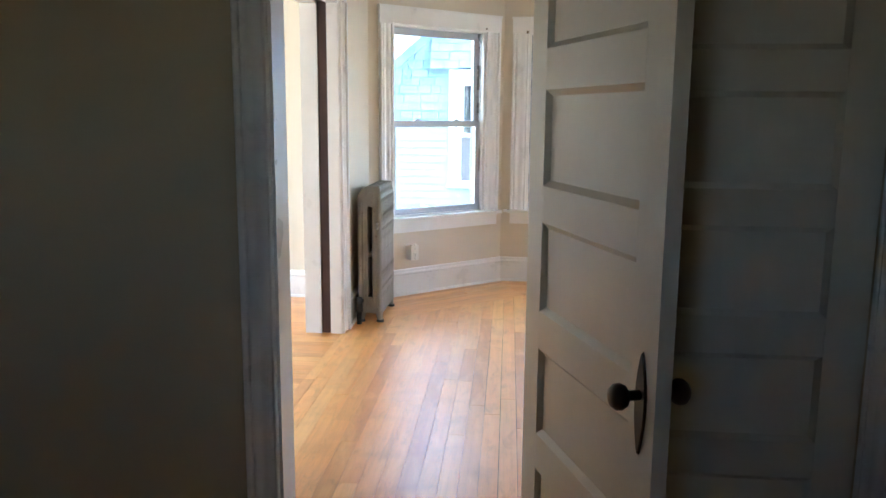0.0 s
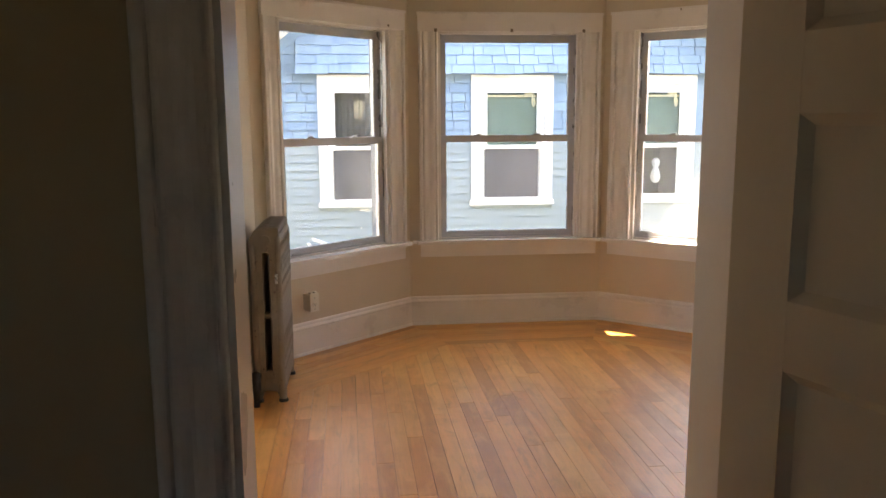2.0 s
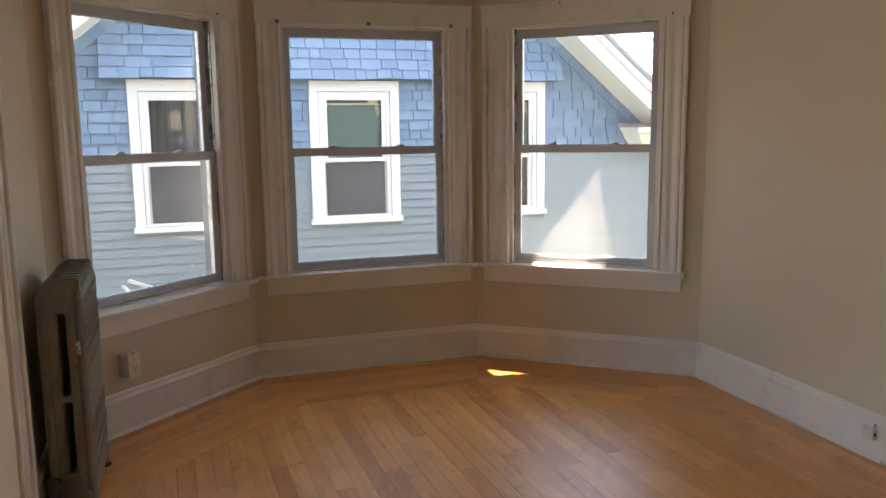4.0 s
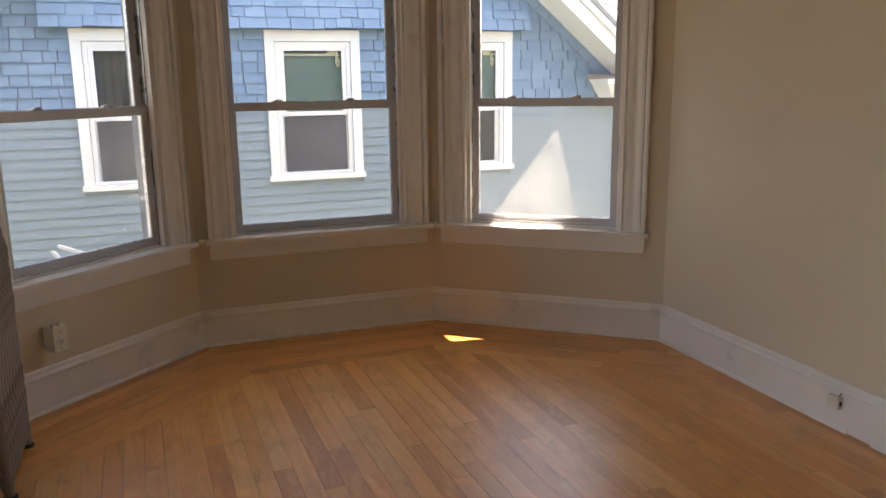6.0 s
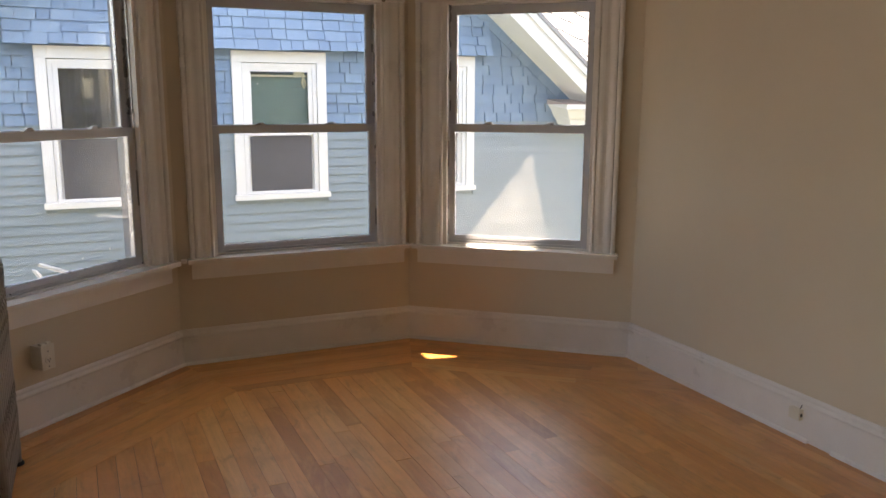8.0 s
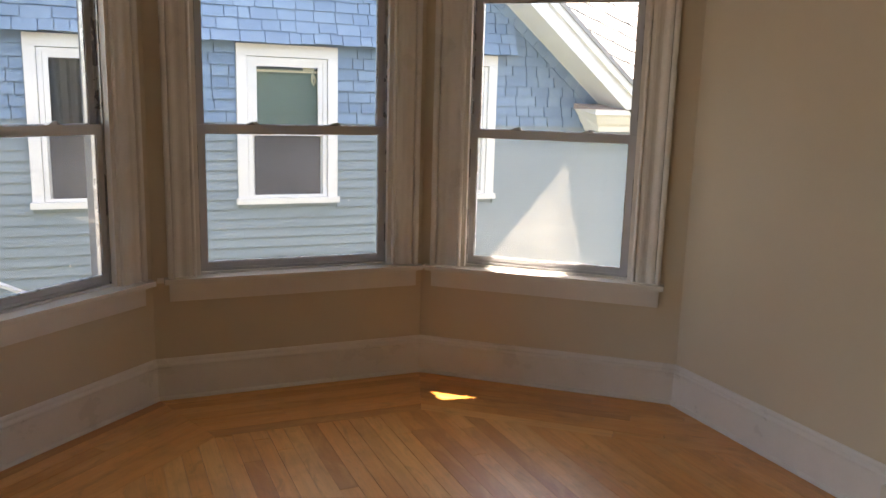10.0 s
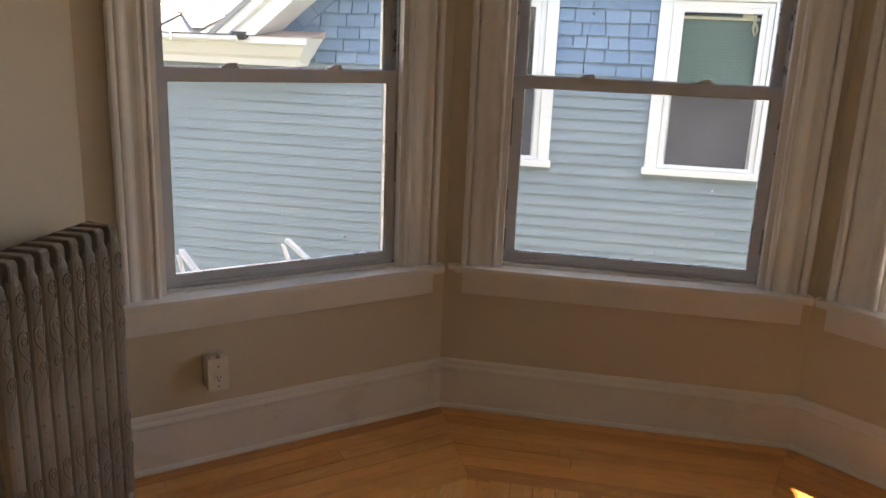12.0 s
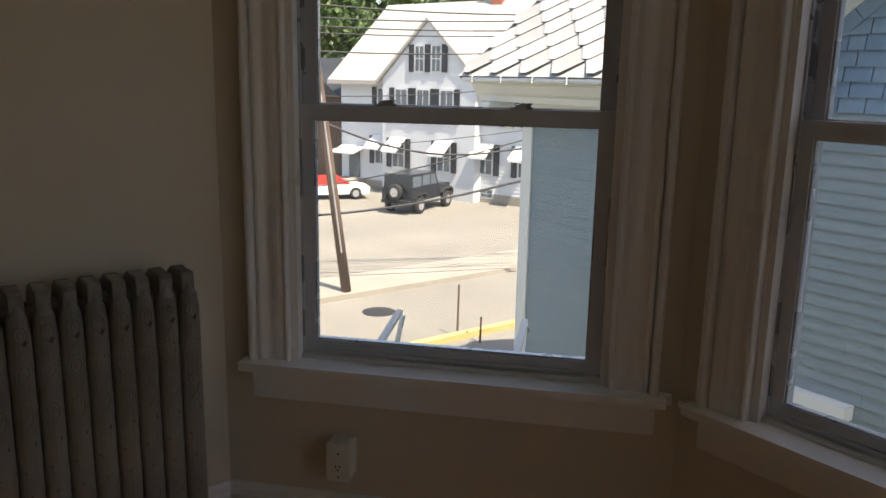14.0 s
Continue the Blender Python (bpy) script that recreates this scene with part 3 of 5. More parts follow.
M["bark"] = mottled("brown_bark", (0.10, 0.07, 0.05), 0.3, 0.9, 4, 30, 0.5)
M["dark_ground"] = mottled("dark_bounce_cut_surface", (0.075, 0.085, 0.035), 0.4, 0.9, 1.5, 30, 0.5, 0.0, 0.02)
M["own_ext"] = mottled("cream_own_siding", (0.55, 0.52, 0.45), 0.1, 0.7)


def leaf_material():
    m = Mat("green_leaves", 0.55)
    geo = m.node("ShaderNodeNewGeometry")
    m.colour(m.ramp(geo.outputs["Random Per Island"], [(0.0, (0.030, 0.060, 0.016)), (0.6, (0.055, 0.10, 0.026)), (1.0, (0.10, 0.15, 0.04))]))
    return m.m


M["leaf"] = leaf_material()

# ---- entrance doorway, doors and pocket door ----


def door_leaf(parent, w, h, t, knob=True):
    """A five-panel door: x from the hinge, y through its thickness."""
    st = 0.11
    rails = [(0.0, 0.19), (0.445, 0.552), (0.807, 0.915), (1.169, 1.271), (1.531, 1.639), (1.895, h)]
    for x0, x1 in ((0, st), (w - st, w)):
        part("stile", box_bm((x0, 0, 0.008), (x1, t, h), 0.002), "door_paint", parent)
    for z0, z1 in rails:
        part("rail", box_bm((st + 0.0005, 0.0, max(z0, 0.008)), (w - st - 0.0005, t, z1), 0.0), "door_paint", parent)
    for (_, z0), (z1, _) in zip(rails, rails[1:]):
        bm = bmesh.new()
        e = 0.016
        for side in (0, 1):
            y_o, y_i = (0.001, 0.014) if side == 0 else (t - 0.001, t - 0.014)
            o = [(st, y_o, z0), (w - st, y_o, z0), (w - st, y_o, z1), (st, y_o, z1)]
            i = [(st + e, y_i, z0 + e), (w - st - e, y_i, z0 + e), (w - st - e, y_i, z1 - e), (st + e, y_i, z1 - e)]
            vo, vi = [bm.verts.new(p) for p in o], [bm.verts.new(p) for p in i]
            for k in range(4):
                bm.faces.new((vo[k], vo[(k + 1) % 4], vi[(k + 1) % 4], vi[k]))
            bm.faces.new(vi)
        part("panel", bm, "door_paint", parent)
    if knob:
        for side in (-1, 1):
            y = 0.0 if side < 0 else t
            bm = bmesh.new()
            n = 28
            ring0, ring1 = [], []
            for k in range(n):
                a = k * 2 * math.pi / n
                cx = 0.025 * math.cos(a) * abs(math.cos(a)) ** 0.15
                cz = 0.115 * math.sin(a) * (0.82 + 0.18 * abs(math.sin(a)) ** 6)
                ring0.append(bm.verts.new((w - 0.058 + cx, y, 0.865 + cz)))
                ring1.append(bm.verts.new((w - 0.058 + cx * 0.8, y + side * 0.005, 0.865 + cz * 0.95)))
            for k in range(n):
                bm.faces.new((ring0[k], ring0[(k + 1) % n], ring1[(k + 1) % n], ring1[k]))
            bm.faces.new(ring1)
            plate = part("knob_plate", bm, "bronze", parent, "dark bronze oval knob plate")
            bm = bmesh.new()
            mk = Matrix.Translation((w - 0.058, y + side * 0.005, 0.885)) @ Matrix.Rotation(radians(90 if side < 0 else -90), 4, 'X')
            lathe(bm, [(0.012, 0), (0.011, 0.022), (0.014, 0.028), (0.024, 0.034), (0.029, 0.044), (0.028, 0.055), (0.021, 0.064), (0.008, 0.068)], mk)
            part("knob", bm, "bronze", plate, "dark bronze round door knob", True)


d1 = thing("door_1", pose(-0.455, 2.545, 0.0, 0, 0, -70.5), "white painted five-panel door standing wide open", "door", kind="structure")
door_leaf(d1, 0.778, 2.01, 0.036)
for z in (0.25, 1.0, 1.78):
    bm = bmesh.new()
    tube(bm, [(-0.004, 0.040, z - 0.05), (-0.004, 0.040, z + 0.05)], 0.007, 10)
    part("hinge", bm, "bronze", d1)
d2 = thing("door_2", pose(CX0 + 0.002, HALL_Y + 0.018, 0.0), "closed white painted five-panel hall door", "door", kind="structure")
door_leaf(d2, CX1 - CX0 - 0.004, 2.01, 0.036, False)


def doorway(name, x0, x1, label):
    f = thing(name, I4, label, "trim", kind="structure")
    y0, y1 = HALL_Y, YF
    for a, b, ya, yb in ((x0, x0 + 0.014, y0 - 0.001, y1 + 0.001), (x1 - 0.014, x1, y1 + 0.0005, y1 + 0.131)):
        part("jamb", box_bm((a, ya, 0), (b, yb, DH)), "trim", f)
    part("jamb", box_bm((x0 + 0.014, y0 - 0.001, DH - 0.014), (x1 - 0.014, y1 + 0.001, DH)), "trim", f)
    for y, sgn in ((y0, 1), (y1, -1)):
        w = 0.095 if sgn > 0 else 0.12
        mat = Matrix.Translation((0, y, 0)) @ Matrix.Diagonal((1, sgn, 1, 1))
        bm = bmesh.new()
        fluted(bm, w, DH, 0, -(x0 + (0.004 if sgn > 0 else -0.006)), 0.8, mat @ MIRX)
        part("casing", bm, "trim", f)
        bm = bmesh.new()
        quadbox(bm, (x0 - 0.09, y - 0.026 if sgn > 0 else y, DH), (x1 + (0.06 if sgn > 0 else -0.002), y if sgn > 0 else y + 0.026, DH + 0.13))
        part("head_casing", bevelled(bm, 0.003), "trim", f)
    return f


doorway("trim_doorway", DX0, DX1, "white painted doorway jamb and moulded casing")
f2 = thing("trim_hall_door", I4, "white painted casing of the closed hall door", "trim", kind="structure")
bm = bmesh.new()
fluted(bm, 0.095, DH, 0, CX1 - 0.004, 0.8, Matrix.Translation((0, HALL_Y, 0)))
part("casing", bm, "trim", f2)
bm = bmesh.new()
fluted(bm, 0.068, DH, 0, -(CX0 + 0.004), 0.8, Matrix.Translation((0, HALL_Y, 0)) @ MIRX)
part("casing", bm, "trim", f2)
part("backing", box_bm((CX0, YF - 0.03, 0), (CX1, YF - 0.01, DH)), "wall", f2)

# pocket door opening: white jambs, a slot and the dark edge of the door in it
pk = thing("trim_pocket_opening", I4, "white painted wide opening with a slotted pocket door jamb", "trim", kind="structure")
for y0, y1, side in ((POCKET_Y1 - 0.016, POCKET_Y1 + 0.0, 1), (POCKET_Y0, POCKET_Y0 + 0.016, -1)):
    part("jamb", box_bm((XL - 0.072, y0, 0), (XL + 0.004, y1, POCKET_H), 0.002), "trim", pk)
    part("jamb", box_bm((POCKET_X - 0.004, y0, 0), (POCKET_X + 0.105, y1, POCKET_H), 0.002), "trim", pk)
    bm = bmesh.new()
    quadbox(bm, (POCKET_X + 0.108, y0 + 0.006, 0.004), (XL - 0.075, y1 - 0.001, POCKET_H))
    part("pocket_door_edge", bm, "mahogany", pk, "dark stained edge of a pocket door")
part("jamb", box_bm((XL - 0.072, POCKET_Y0 + 0.016, POCKET_H - 0.016), (XL + 0.004, POCKET_Y1 - 0.016, POCKET_H)), "trim", pk)
part("jamb", box_bm((POCKET_X - 0.004, POCKET_Y0 + 0.016, POCKET_H - 0.016), (POCKET_X + 0.105, POCKET_Y1 - 0.016, POCKET_H)), "trim", pk)
part("track", box_bm((POCKET_X + 0.107, POCKET_Y0 + 0.016, POCKET_H - 0.006), (XL - 0.074, POCKET_Y1 - 0.016, POCKET_H)), "mahogany", pk, "dark overhead door track")
mp = along((XL, YF), (XL, YB))
bm = bmesh.new()
fluted(bm, 0.125, POCKET_H, 0, POCKET_Y1 - YF - 0.004, 1.0, mp)
part("casing", bm, "trim", pk)
bm = bmesh.new()
fluted(bm, 0.125, POCKET_H, 0, -(POCKET_Y0 - YF + 0.004), 1.0, mp @ MIRX)
part("casing", bm, "trim", pk)
bm = bmesh.new()
quadbox(bm, (POCKET_Y0 - YF - 0.13, -0.030, POCKET_H), (POCKET_Y1 - YF + 0.125, 0, POCKET_H + 0.14))
quadbox(bm, (POCKET_Y0 - YF - 0.14, -0.038, POCKET_H + 0.14), (POCKET_Y1 - YF + 0.135, 0, POCKET_H + 0.16))
part("head_casing", bevelled(bm, 0.003), "trim", pk, m=mp)

# ---- radiator ----


def radiator():
    y0, pitch, n = 5.640, 0.0590, 9
    xb, xf, top = -1.612, -1.440, 0.965
    r = thing("radiator", pose((xb + xf) / 2, y0, 0), "old cast-iron column radiator in worn silver paint", "radiator")
    w = xf - xb
    hw = w / 2

    def column(bm, x, levels):
        """An oval column: (height, half depth, half width) level by level."""
        rings = []
        for z, rx, ry in levels:
            rings.append([bm.verts.new((x + rx * math.cos(k * math.pi / 7), ry * math.sin(k * math.pi / 7), z)) for k in range(14)])
        for a, b in zip(rings, rings[1:]):
            for k in range(14):
                bm.faces.new((a[k], a[(k + 1) % 14], b[(k + 1) % 14], b[k]))
        bm.faces.new(rings[0][::-1])
        bm.faces.new(rings[-1])

    SL_, SLOTS = 0.016, ((0.165, 0.470), (0.500, 0.825))

    def section():
        bm = bmesh.new()
        sl, t = SL_, 0.0165
        # columns and bridges, so that the slots are true holes
        left = [(-hw, 0.05), (-sl, 0.065), (-sl, top), (-hw + 0.062, top), (-hw + 0.028, 0.945), (-hw, 0.895)]
        right = [(sl, 0.065), (hw - 0.012, 0.05), (hw - 0.012, 0.955), (hw - 0.020, top), (sl, top)]
        for o in (left, right):
            prism(bm, o, -t, t, "y")
        for z0, z1 in ((0.065, SLOTS[0][0]), (SLOTS[0][1], SLOTS[1][0]), (SLOTS[1][1], top)):
            prism(bm, [(-sl, z0), (sl, z0), (sl, z1), (-sl, z1)], -t, t, "y")
        bmesh.ops.remove_doubles(bm, verts=bm.verts, dist=1e-5)
        # drop the inner double faces where pieces meet
        seen = {}
        for f in bm.faces:
            c = f.calc_center_median()
            seen.setdefault((round(c.x, 4), round(c.y, 4), round(c.z, 4)), []).append(f)
        bmesh.ops.delete(bm, geom=[f for v in seen.values() if len(v) > 1 for f in v], context='FACES_ONLY')
        bevelled(bm, 0.0025, 2)
        # broad oval columns, front and back, drawn in to a neck under the cap
        for x, zt in ((-hw + 0.021, 0.88), (hw - 0.021, 0.925)):
            column(bm, x, ((0.05, 0.013, 0.016), (0.075, 0.019, 0.024), (0.12, 0.021, 0.0288), (zt - 0.06, 0.021, 0.0288), (zt - 0.02, 0.019, 0.024), (zt, 0.012, 0.013), (zt + 0.012, 0.009, 0.009)))
        # hubs that join the sections
        for z in (0.155, 0.895):
            tube(bm, [(0, -pitch / 2, z), (0, pitch / 2, z)], 0.03, 12)
        return bm

    def scrolls():
        """Raised scrollwork on the front column."""
        def face(yy):
            return hw - 0.021 + 0.0208 * math.sqrt(max(1 - (yy / 0.0288) ** 2, 0.02))
        for zc, flip, s in ((0.865, 1, 0.95), (0.765, -1, 1.1), (0.665, 1, 0.9), (0.36, -1, 0.9), (0.25, 1, 1.0)):
            pts, rad = [], []
            for k in range(9):
                u = 1 - k / 8
                yy = -flip * (0.0175 * s) * math.cos(u * math.pi) * -0.9
                pts.append((face(yy), yy, zc - 0.012 - u * 0.07 * s))
                rad.append(0.0012 + 0.0016 * k / 8)
            for k in range(1, 22):
                a = k / 21 * 3.2 * math.pi
                rr = 0.0175 * s * (1 - k / 26)
                yy = flip * rr * math.cos(a)
                pts.append((face(yy), yy, zc + rr * 1.35 * math.sin(a)))
                rad.append(0.0036 * (1 - k / 40))
            bm = bmesh.new()
            tube(bm, pts, rad, 5)
            yield mesh_of("scroll", bm, "radiator", True)

    sec_mesh = mesh_of("section", section(), "radiator", False)
    orn_meshes = list(scrolls())
    for i in range(n):
        s = new("section", sec_mesh)
        s.parent, s.matrix_basis = r, pose(0, pitch * (i + 0.5) - 0.01, 0)
        for om in orn_meshes:
            o = new("scroll", om)
            o.parent = s
    for yy in (pitch * 0.5 - 0.01, pitch * (n - 0.5) - 0.01):
        for x in (-hw + 0.025, hw - 0.025):
            bm = bmesh.new()
            sg = 1 if x > 0 else -1
            tube(bm, [(x, yy, 0.10), (x, yy, 0.05), (x + sg * 0.003, yy, 0.028), (x + sg * 0.005, yy, 0.012)], [0.026, 0.024, 0.020, 0.021], 10)
            leg = part("leg", bm, "radiator", r, smooth=True)
            bm = bmesh.new()
            lathe(bm, [(0.026, 0.0), (0.027, 0.008), (0.022, 0.016)], Matrix.Translation((x + sg * 0.006, yy, 0)), 14)
            part("foot", bm, "rubber", leg, "black iron foot")
    # raised rims round the slots, vent and plug discs on the near end
    ye = pitch * 0.5 - 0.01 - 0.0165
    for z0, z1 in SLOTS:
        loop = [(SL_ * math.cos(a), ye, (z1 - SL_ * 0.6 if a < math.pi else z0 + SL_ * 0.6) + SL_ * math.sin(a)) for a in (k * math.pi / 6 for k in range(13))]
        bm = bmesh.new()
        tube(bm, [(x * 1.25, y, z) for x, y, z in loop] + [(loop[0][0] * 1.25, ye, loop[0][2])], 0.0045, 6)
        part("slot_rim", bm, "radiator", r, smooth=True)
    ye -= 0.022 - 0.018
    bm = bmesh.new()
    tube(bm, [(0.055, ye + 0.02, 0.70), (0.055, ye - 0.012, 0.70)], 0.006, 8)
    tube(bm, [(0.055, ye - 0.012, 0.665), (0.055, ye - 0.012, 0.715)], [0.008, 0.008], 10)
    part("air_vent", bm, "alu", r, "small metal air vent", True)
    for z in (0.155, 0.895):
        bm = bmesh.new()
        lathe(bm, [(0.030, 0), (0.030, 0.006), (0.022, 0.010), (0.008, 0.013)], Matrix.Translation((0, ye + 0.012, z)) @ Matrix.Rotation(radians(90), 4, 'X'), 18)
        part("end_plug", bm, "radiator", r, smooth=True)
    bm = bmesh.new()
    tube(bm, [(-0.062, ye + 0.03, 0.155), (-0.062, ye - 0.045, 0.155), (-0.066, ye - 0.058, 0.148), (-0.068, ye - 0.06, 0.13), (-0.068, ye - 0.06, 0.0)], 0.017, 10)
    tube(bm, [(-0.068, ye - 0.06, 0.09), (-0.068, ye - 0.06, 0.19)], [0.026, 0.020], 10)
    part("valve_pipe", bm, "rubber", r, "dark iron supply pipe and valve", True)
    return r


radiator()

# ---- small things on the walls ----


def outlet_box():
    m = WL @ pose(0.385, 0, 0.352)
    o = thing("wall_outlet", m, "ivory surface-mounted socket box on the bay wall", "outlet")
    part("box", box_bm((-0.036, -0.068, -0.056), (0.034, 0.0, 0.056), 0.004), "plastic", o)
    part("face_plate", box_bm((-0.036, -0.073, -0.060), (0.036, -0.0685, 0.060), 0.002), "plastic", o)
    for x in (-0.016, 0.018):
        part("clamp", box_bm((x - 0.010, -0.064, 0.0565), (x + 0.010, -0.040, 0.068), 0.003), "plastic", o, "small white clamp")
    for z in (-0.012,):
        bm = bmesh.new()
        lathe(bm, [(0.019, 0), (0.019, 0.002), (0.017, 0.003)], Matrix.Translation((0, -0.0732, z)) @ Matrix.Rotation(radians(90), 4, 'X'), 20)
        rec = part("receptacle", bm, "plastic", o)
        for x in (-0.006, 0.006):
            part("slot", box_bm((x - 0.0014, -0.0770, z - 0.002), (x + 0.0014, -0.0762, z + 0.007)), "slot", rec)
        bm = bmesh.new()
        lathe(bm, [(0.003, 0), (0.003, 0.0008)], Matrix.Translation((0, -0.0762, z - 0.009)) @ Matrix.Rotation(radians(90), 4, 'X'), 10)
        part("slot", bm, "slot", rec)
    for z in (0.03, -0.045):
        bm = bmesh.new()
        lathe(bm, [(0.003, 0), (0.003, 0.001)], Matrix.Translation((0, -0.0732, z)) @ Matrix.Rotation(radians(90), 4, 'X'), 10)
        part("screw", bm, "slot", o)
    return o


outlet_box()
j = thing("phone_jack", pose(XR - 0.019, 5.0, 0.125), "small ivory phone jack on the baseboard", "jack")
part("box", box_bm((-0.026, -0.030, -0.026), (0, 0.030, 0.026), 0.003), "plastic", j)
part("plug_hole", box_bm((-0.018, -0.0306, -0.010), (-0.006, -0.0299, 0.006)), "slot", j)
bm = bmesh.new()
tube(bm, [(-0.010, -0.018, 0.026), (-0.004, -0.020, 0.036), (-0.0005, -0.022, 0.05)], 0.0022, 6)
part("wire", bm, "rubber", j)

for x in (0.197, 0.745, 1.272):
    b = thing("blind_bracket", WC @ pose(x, -0.039, HEAD + 0.018), "small dark metal roller blind bracket", "bracket", "blind brackets")
    part("plate", box_bm((-0.010, -0.003, -0.011), (0.010, 0.0, 0.011), 0.001), "old_brass", b)
    part("hook", box_bm((-0.004, -0.024, -0.006), (0.004, -0.003, 0.006), 0.002), "old_brass", b)
for m, x in ((WR, 0.56), (WR, 1.225), (WL, 1.13)):
    b = thing("blind_hook", m @ pose(x, -0.0305, HEAD + 0.13 if x == 0.56 else HEAD + 0.03), "small dark metal hook on the window head", "hook", "blind hooks")
    part("pin", box_bm((-0.004, -0.010, -0.007), (0.004, 0.0, 0.007), 0.001), "old_brass", b)

# two white support arms outside the west bay window
for x in (0.42, 0.875):
    a = thing("support_arm", WL @ pose(x, 0, 0), "weathered white metal support arm outside the window", "bracket", "window arms")
    part("arm", box_bm((-0.011, THICK + 0.001, SILL - 0.050), (0.011, THICK + 0.45, SILL - 0.034), 0.002), "white_ext", a, m=pose(0, 0.0, -0.016, 7.0, 0, 0))
    bm = bmesh.new()
    prism(bm, [(THICK + 0.001, 0.27), (THICK + 0.022, 0.27), (THICK + 0.44, SILL - 0.022), (THICK + 0.41, SILL - 0.022)], -0.007, 0.007, "x")
    part("brace", bm, "white_ext", a)

# ---- floor boards ----


def clip(poly, n, d):
    """Keep the part of a plan polygon where n . p <= d."""
    out = []
    for k, p in enumerate(poly):
        q = poly[(k + 1) % len(poly)]
        a, b = p[0] * n[0] + p[1] * n[1] - d, q[0] * n[0] + q[1] * n[1] - d
        if a <= 0:
            out.append(p)
        if (a < 0 < b) or (b < 0 < a):
            t = a / (a - b)
            out.append((p[0] + (q[0] - p[0]) * t, p[1] + (q[1] - p[1]) * t))
    return out


def edges_of(poly):
    """Half planes of a convex polygon given anticlockwise."""
    res = []
    for k, p in enumerate(poly):
        q = poly[(k + 1) % len(poly)]
        n = Vector((q[1] - p[1], p[0] - q[0])).normalized()
        res.append(((n.x, n.y), n.x * p[0] + n.y * p[1]))
    return res


rng = random.Random(11)


def boards(field, origin, angle, width, parent, joined=None, lmin=0.5, lmax=1.9):
    """Lay strips along the angle over a convex field."""
    d = Vector((math.cos(angle), math.sin(angle)))
    n = Vector((-d.y, d.x))
    o = Vector(origin)
    us = [(Vector(p) - o).dot(d) for p in field]
    vs = [(Vector(p) - o).dot(n) for p in field]
    half = edges_of(field)
    j = math.floor(min(vs) / width)
    while j * width < max(vs):
        u = min(us) - rng.uniform(0, lmax)
        while u < max(us):
            ln = rng.uniform(lmin, lmax)
            g = rng.choice((0.0003, 0.0005, 0.0006, 0.0012))
            rect = [(u + g, j * width + g), (u + ln - g, j * width + g), (u + ln - g, (j + 1) * width - g), (u + g, (j + 1) * width - g)]
            poly = [tuple(o + d * a + n * b) for a, b in rect]
            for nn, dd in half:
                poly = clip(poly, nn, dd - 0.0004)
                if len(poly) < 3:
                    break
            u += ln
            if len(poly) < 3:
                continue
            lift = rng.uniform(-0.0006, 0.0)
            c = Vector((sum(p[0] for p in poly) / len(poly), sum(p[1] for p in poly) / len(poly)))
            loc = [((Vector(p) - c).dot(d), (Vector(p) - c).dot(n)) for p in poly]
            area = abs(sum(loc[k][0] * loc[(k + 1) % len(loc)][1] - loc[(k + 1) % len(loc)][0] * loc[k][1] for k in range(len(loc)))) / 2
            if area < 0.00005:
                continue
            if joined is None:
                bm = bmesh.new()
                prism(bm, loc, -0.0105, lift, "z")
                part("floor_board", bm, "floor", parent, m=pose(c.x, c.y, -0.0002, rng.uniform(-0.14, 0.14), rng.uniform(-0.02, 0.02), math.degrees(angle)))
            else:
                prism(joined, [((Vector(p) - o).dot(d), (Vector(p) - o).dot(n)) for p in poly], -0.0105, lift, "z")
        j += 1


IB = 0.57
nL, nR = Vector((WL[0][1], WL[1][1])), Vector((WR[0][1], WR[1][1]))     # outward
dL, dR = Vector((WL[0][0], WL[1][0])), Vector((WR[0][0], WR[1][0]))
pL, pR = Vector((XL, YB)) - nL * IB, Vector((XR, YB)) - nR * IB
yi = BL[1] - IB
iL = pL + dL * ((yi - pL.y) / dL.y)
iR = pR + dR * ((yi - pR.y) / dR.y)
wl_y = (pL + dL * ((XL - pL.x) / dL.x)).y
wr_y = (pR + dR * ((XR - pR.x) / dR.x)).y
main = [(XL, YF - 0.11), (XR, YF - 0.11), (XR, wr_y), tuple(iR), tuple(iL), (XL, wl_y)]
fc = [tuple(iL), tuple(iR), BR, BL]
flf = [(XL, wl_y), tuple(iL), BL, (XL, YB)]
frf = [tuple(iR), (XR, wr_y), (XR, YB), BR]
STRIP = 0.0796
boards(main, (-0.442, 2.0), radians(91.0), STRIP, floor)
boards(fc, (0, BL[1] - IB), 0.0, STRIP, floor, None, 0.8, 2.2)
boards(flf, tuple(pL), math.atan2(dL.y, dL.x), STRIP, floor, None, 0.8, 2.2)
boards(frf, tuple(pR), math.atan2(dR.y, dR.x), STRIP, floor, None, 0.8, 2.2)
bm = bmesh.new()
boards([(NX0, NY0), (XL - 0.0, NY0), (XL - 0.0, NY1), (NX0, NY1)], (NX0, NY0), 0.0, STRIP, None, bm)
tagged(part("floor_boards", bm, "floor", floor_side, m=pose(NX0, NY0, 0)), kind="stuff")
bm = bmesh.new()
boards([(HX0, HY0), (HX1, HY0), (HX1, YF - 0.112), (HX0, YF - 0.112)], (0.0, HY0), radians(90), STRIP, None, bm)
tagged(part("floor_boards", bm, "floor", floor_hall, m=pose(0.0, HY0, 0, 0, 0, 90)), kind="stuff")

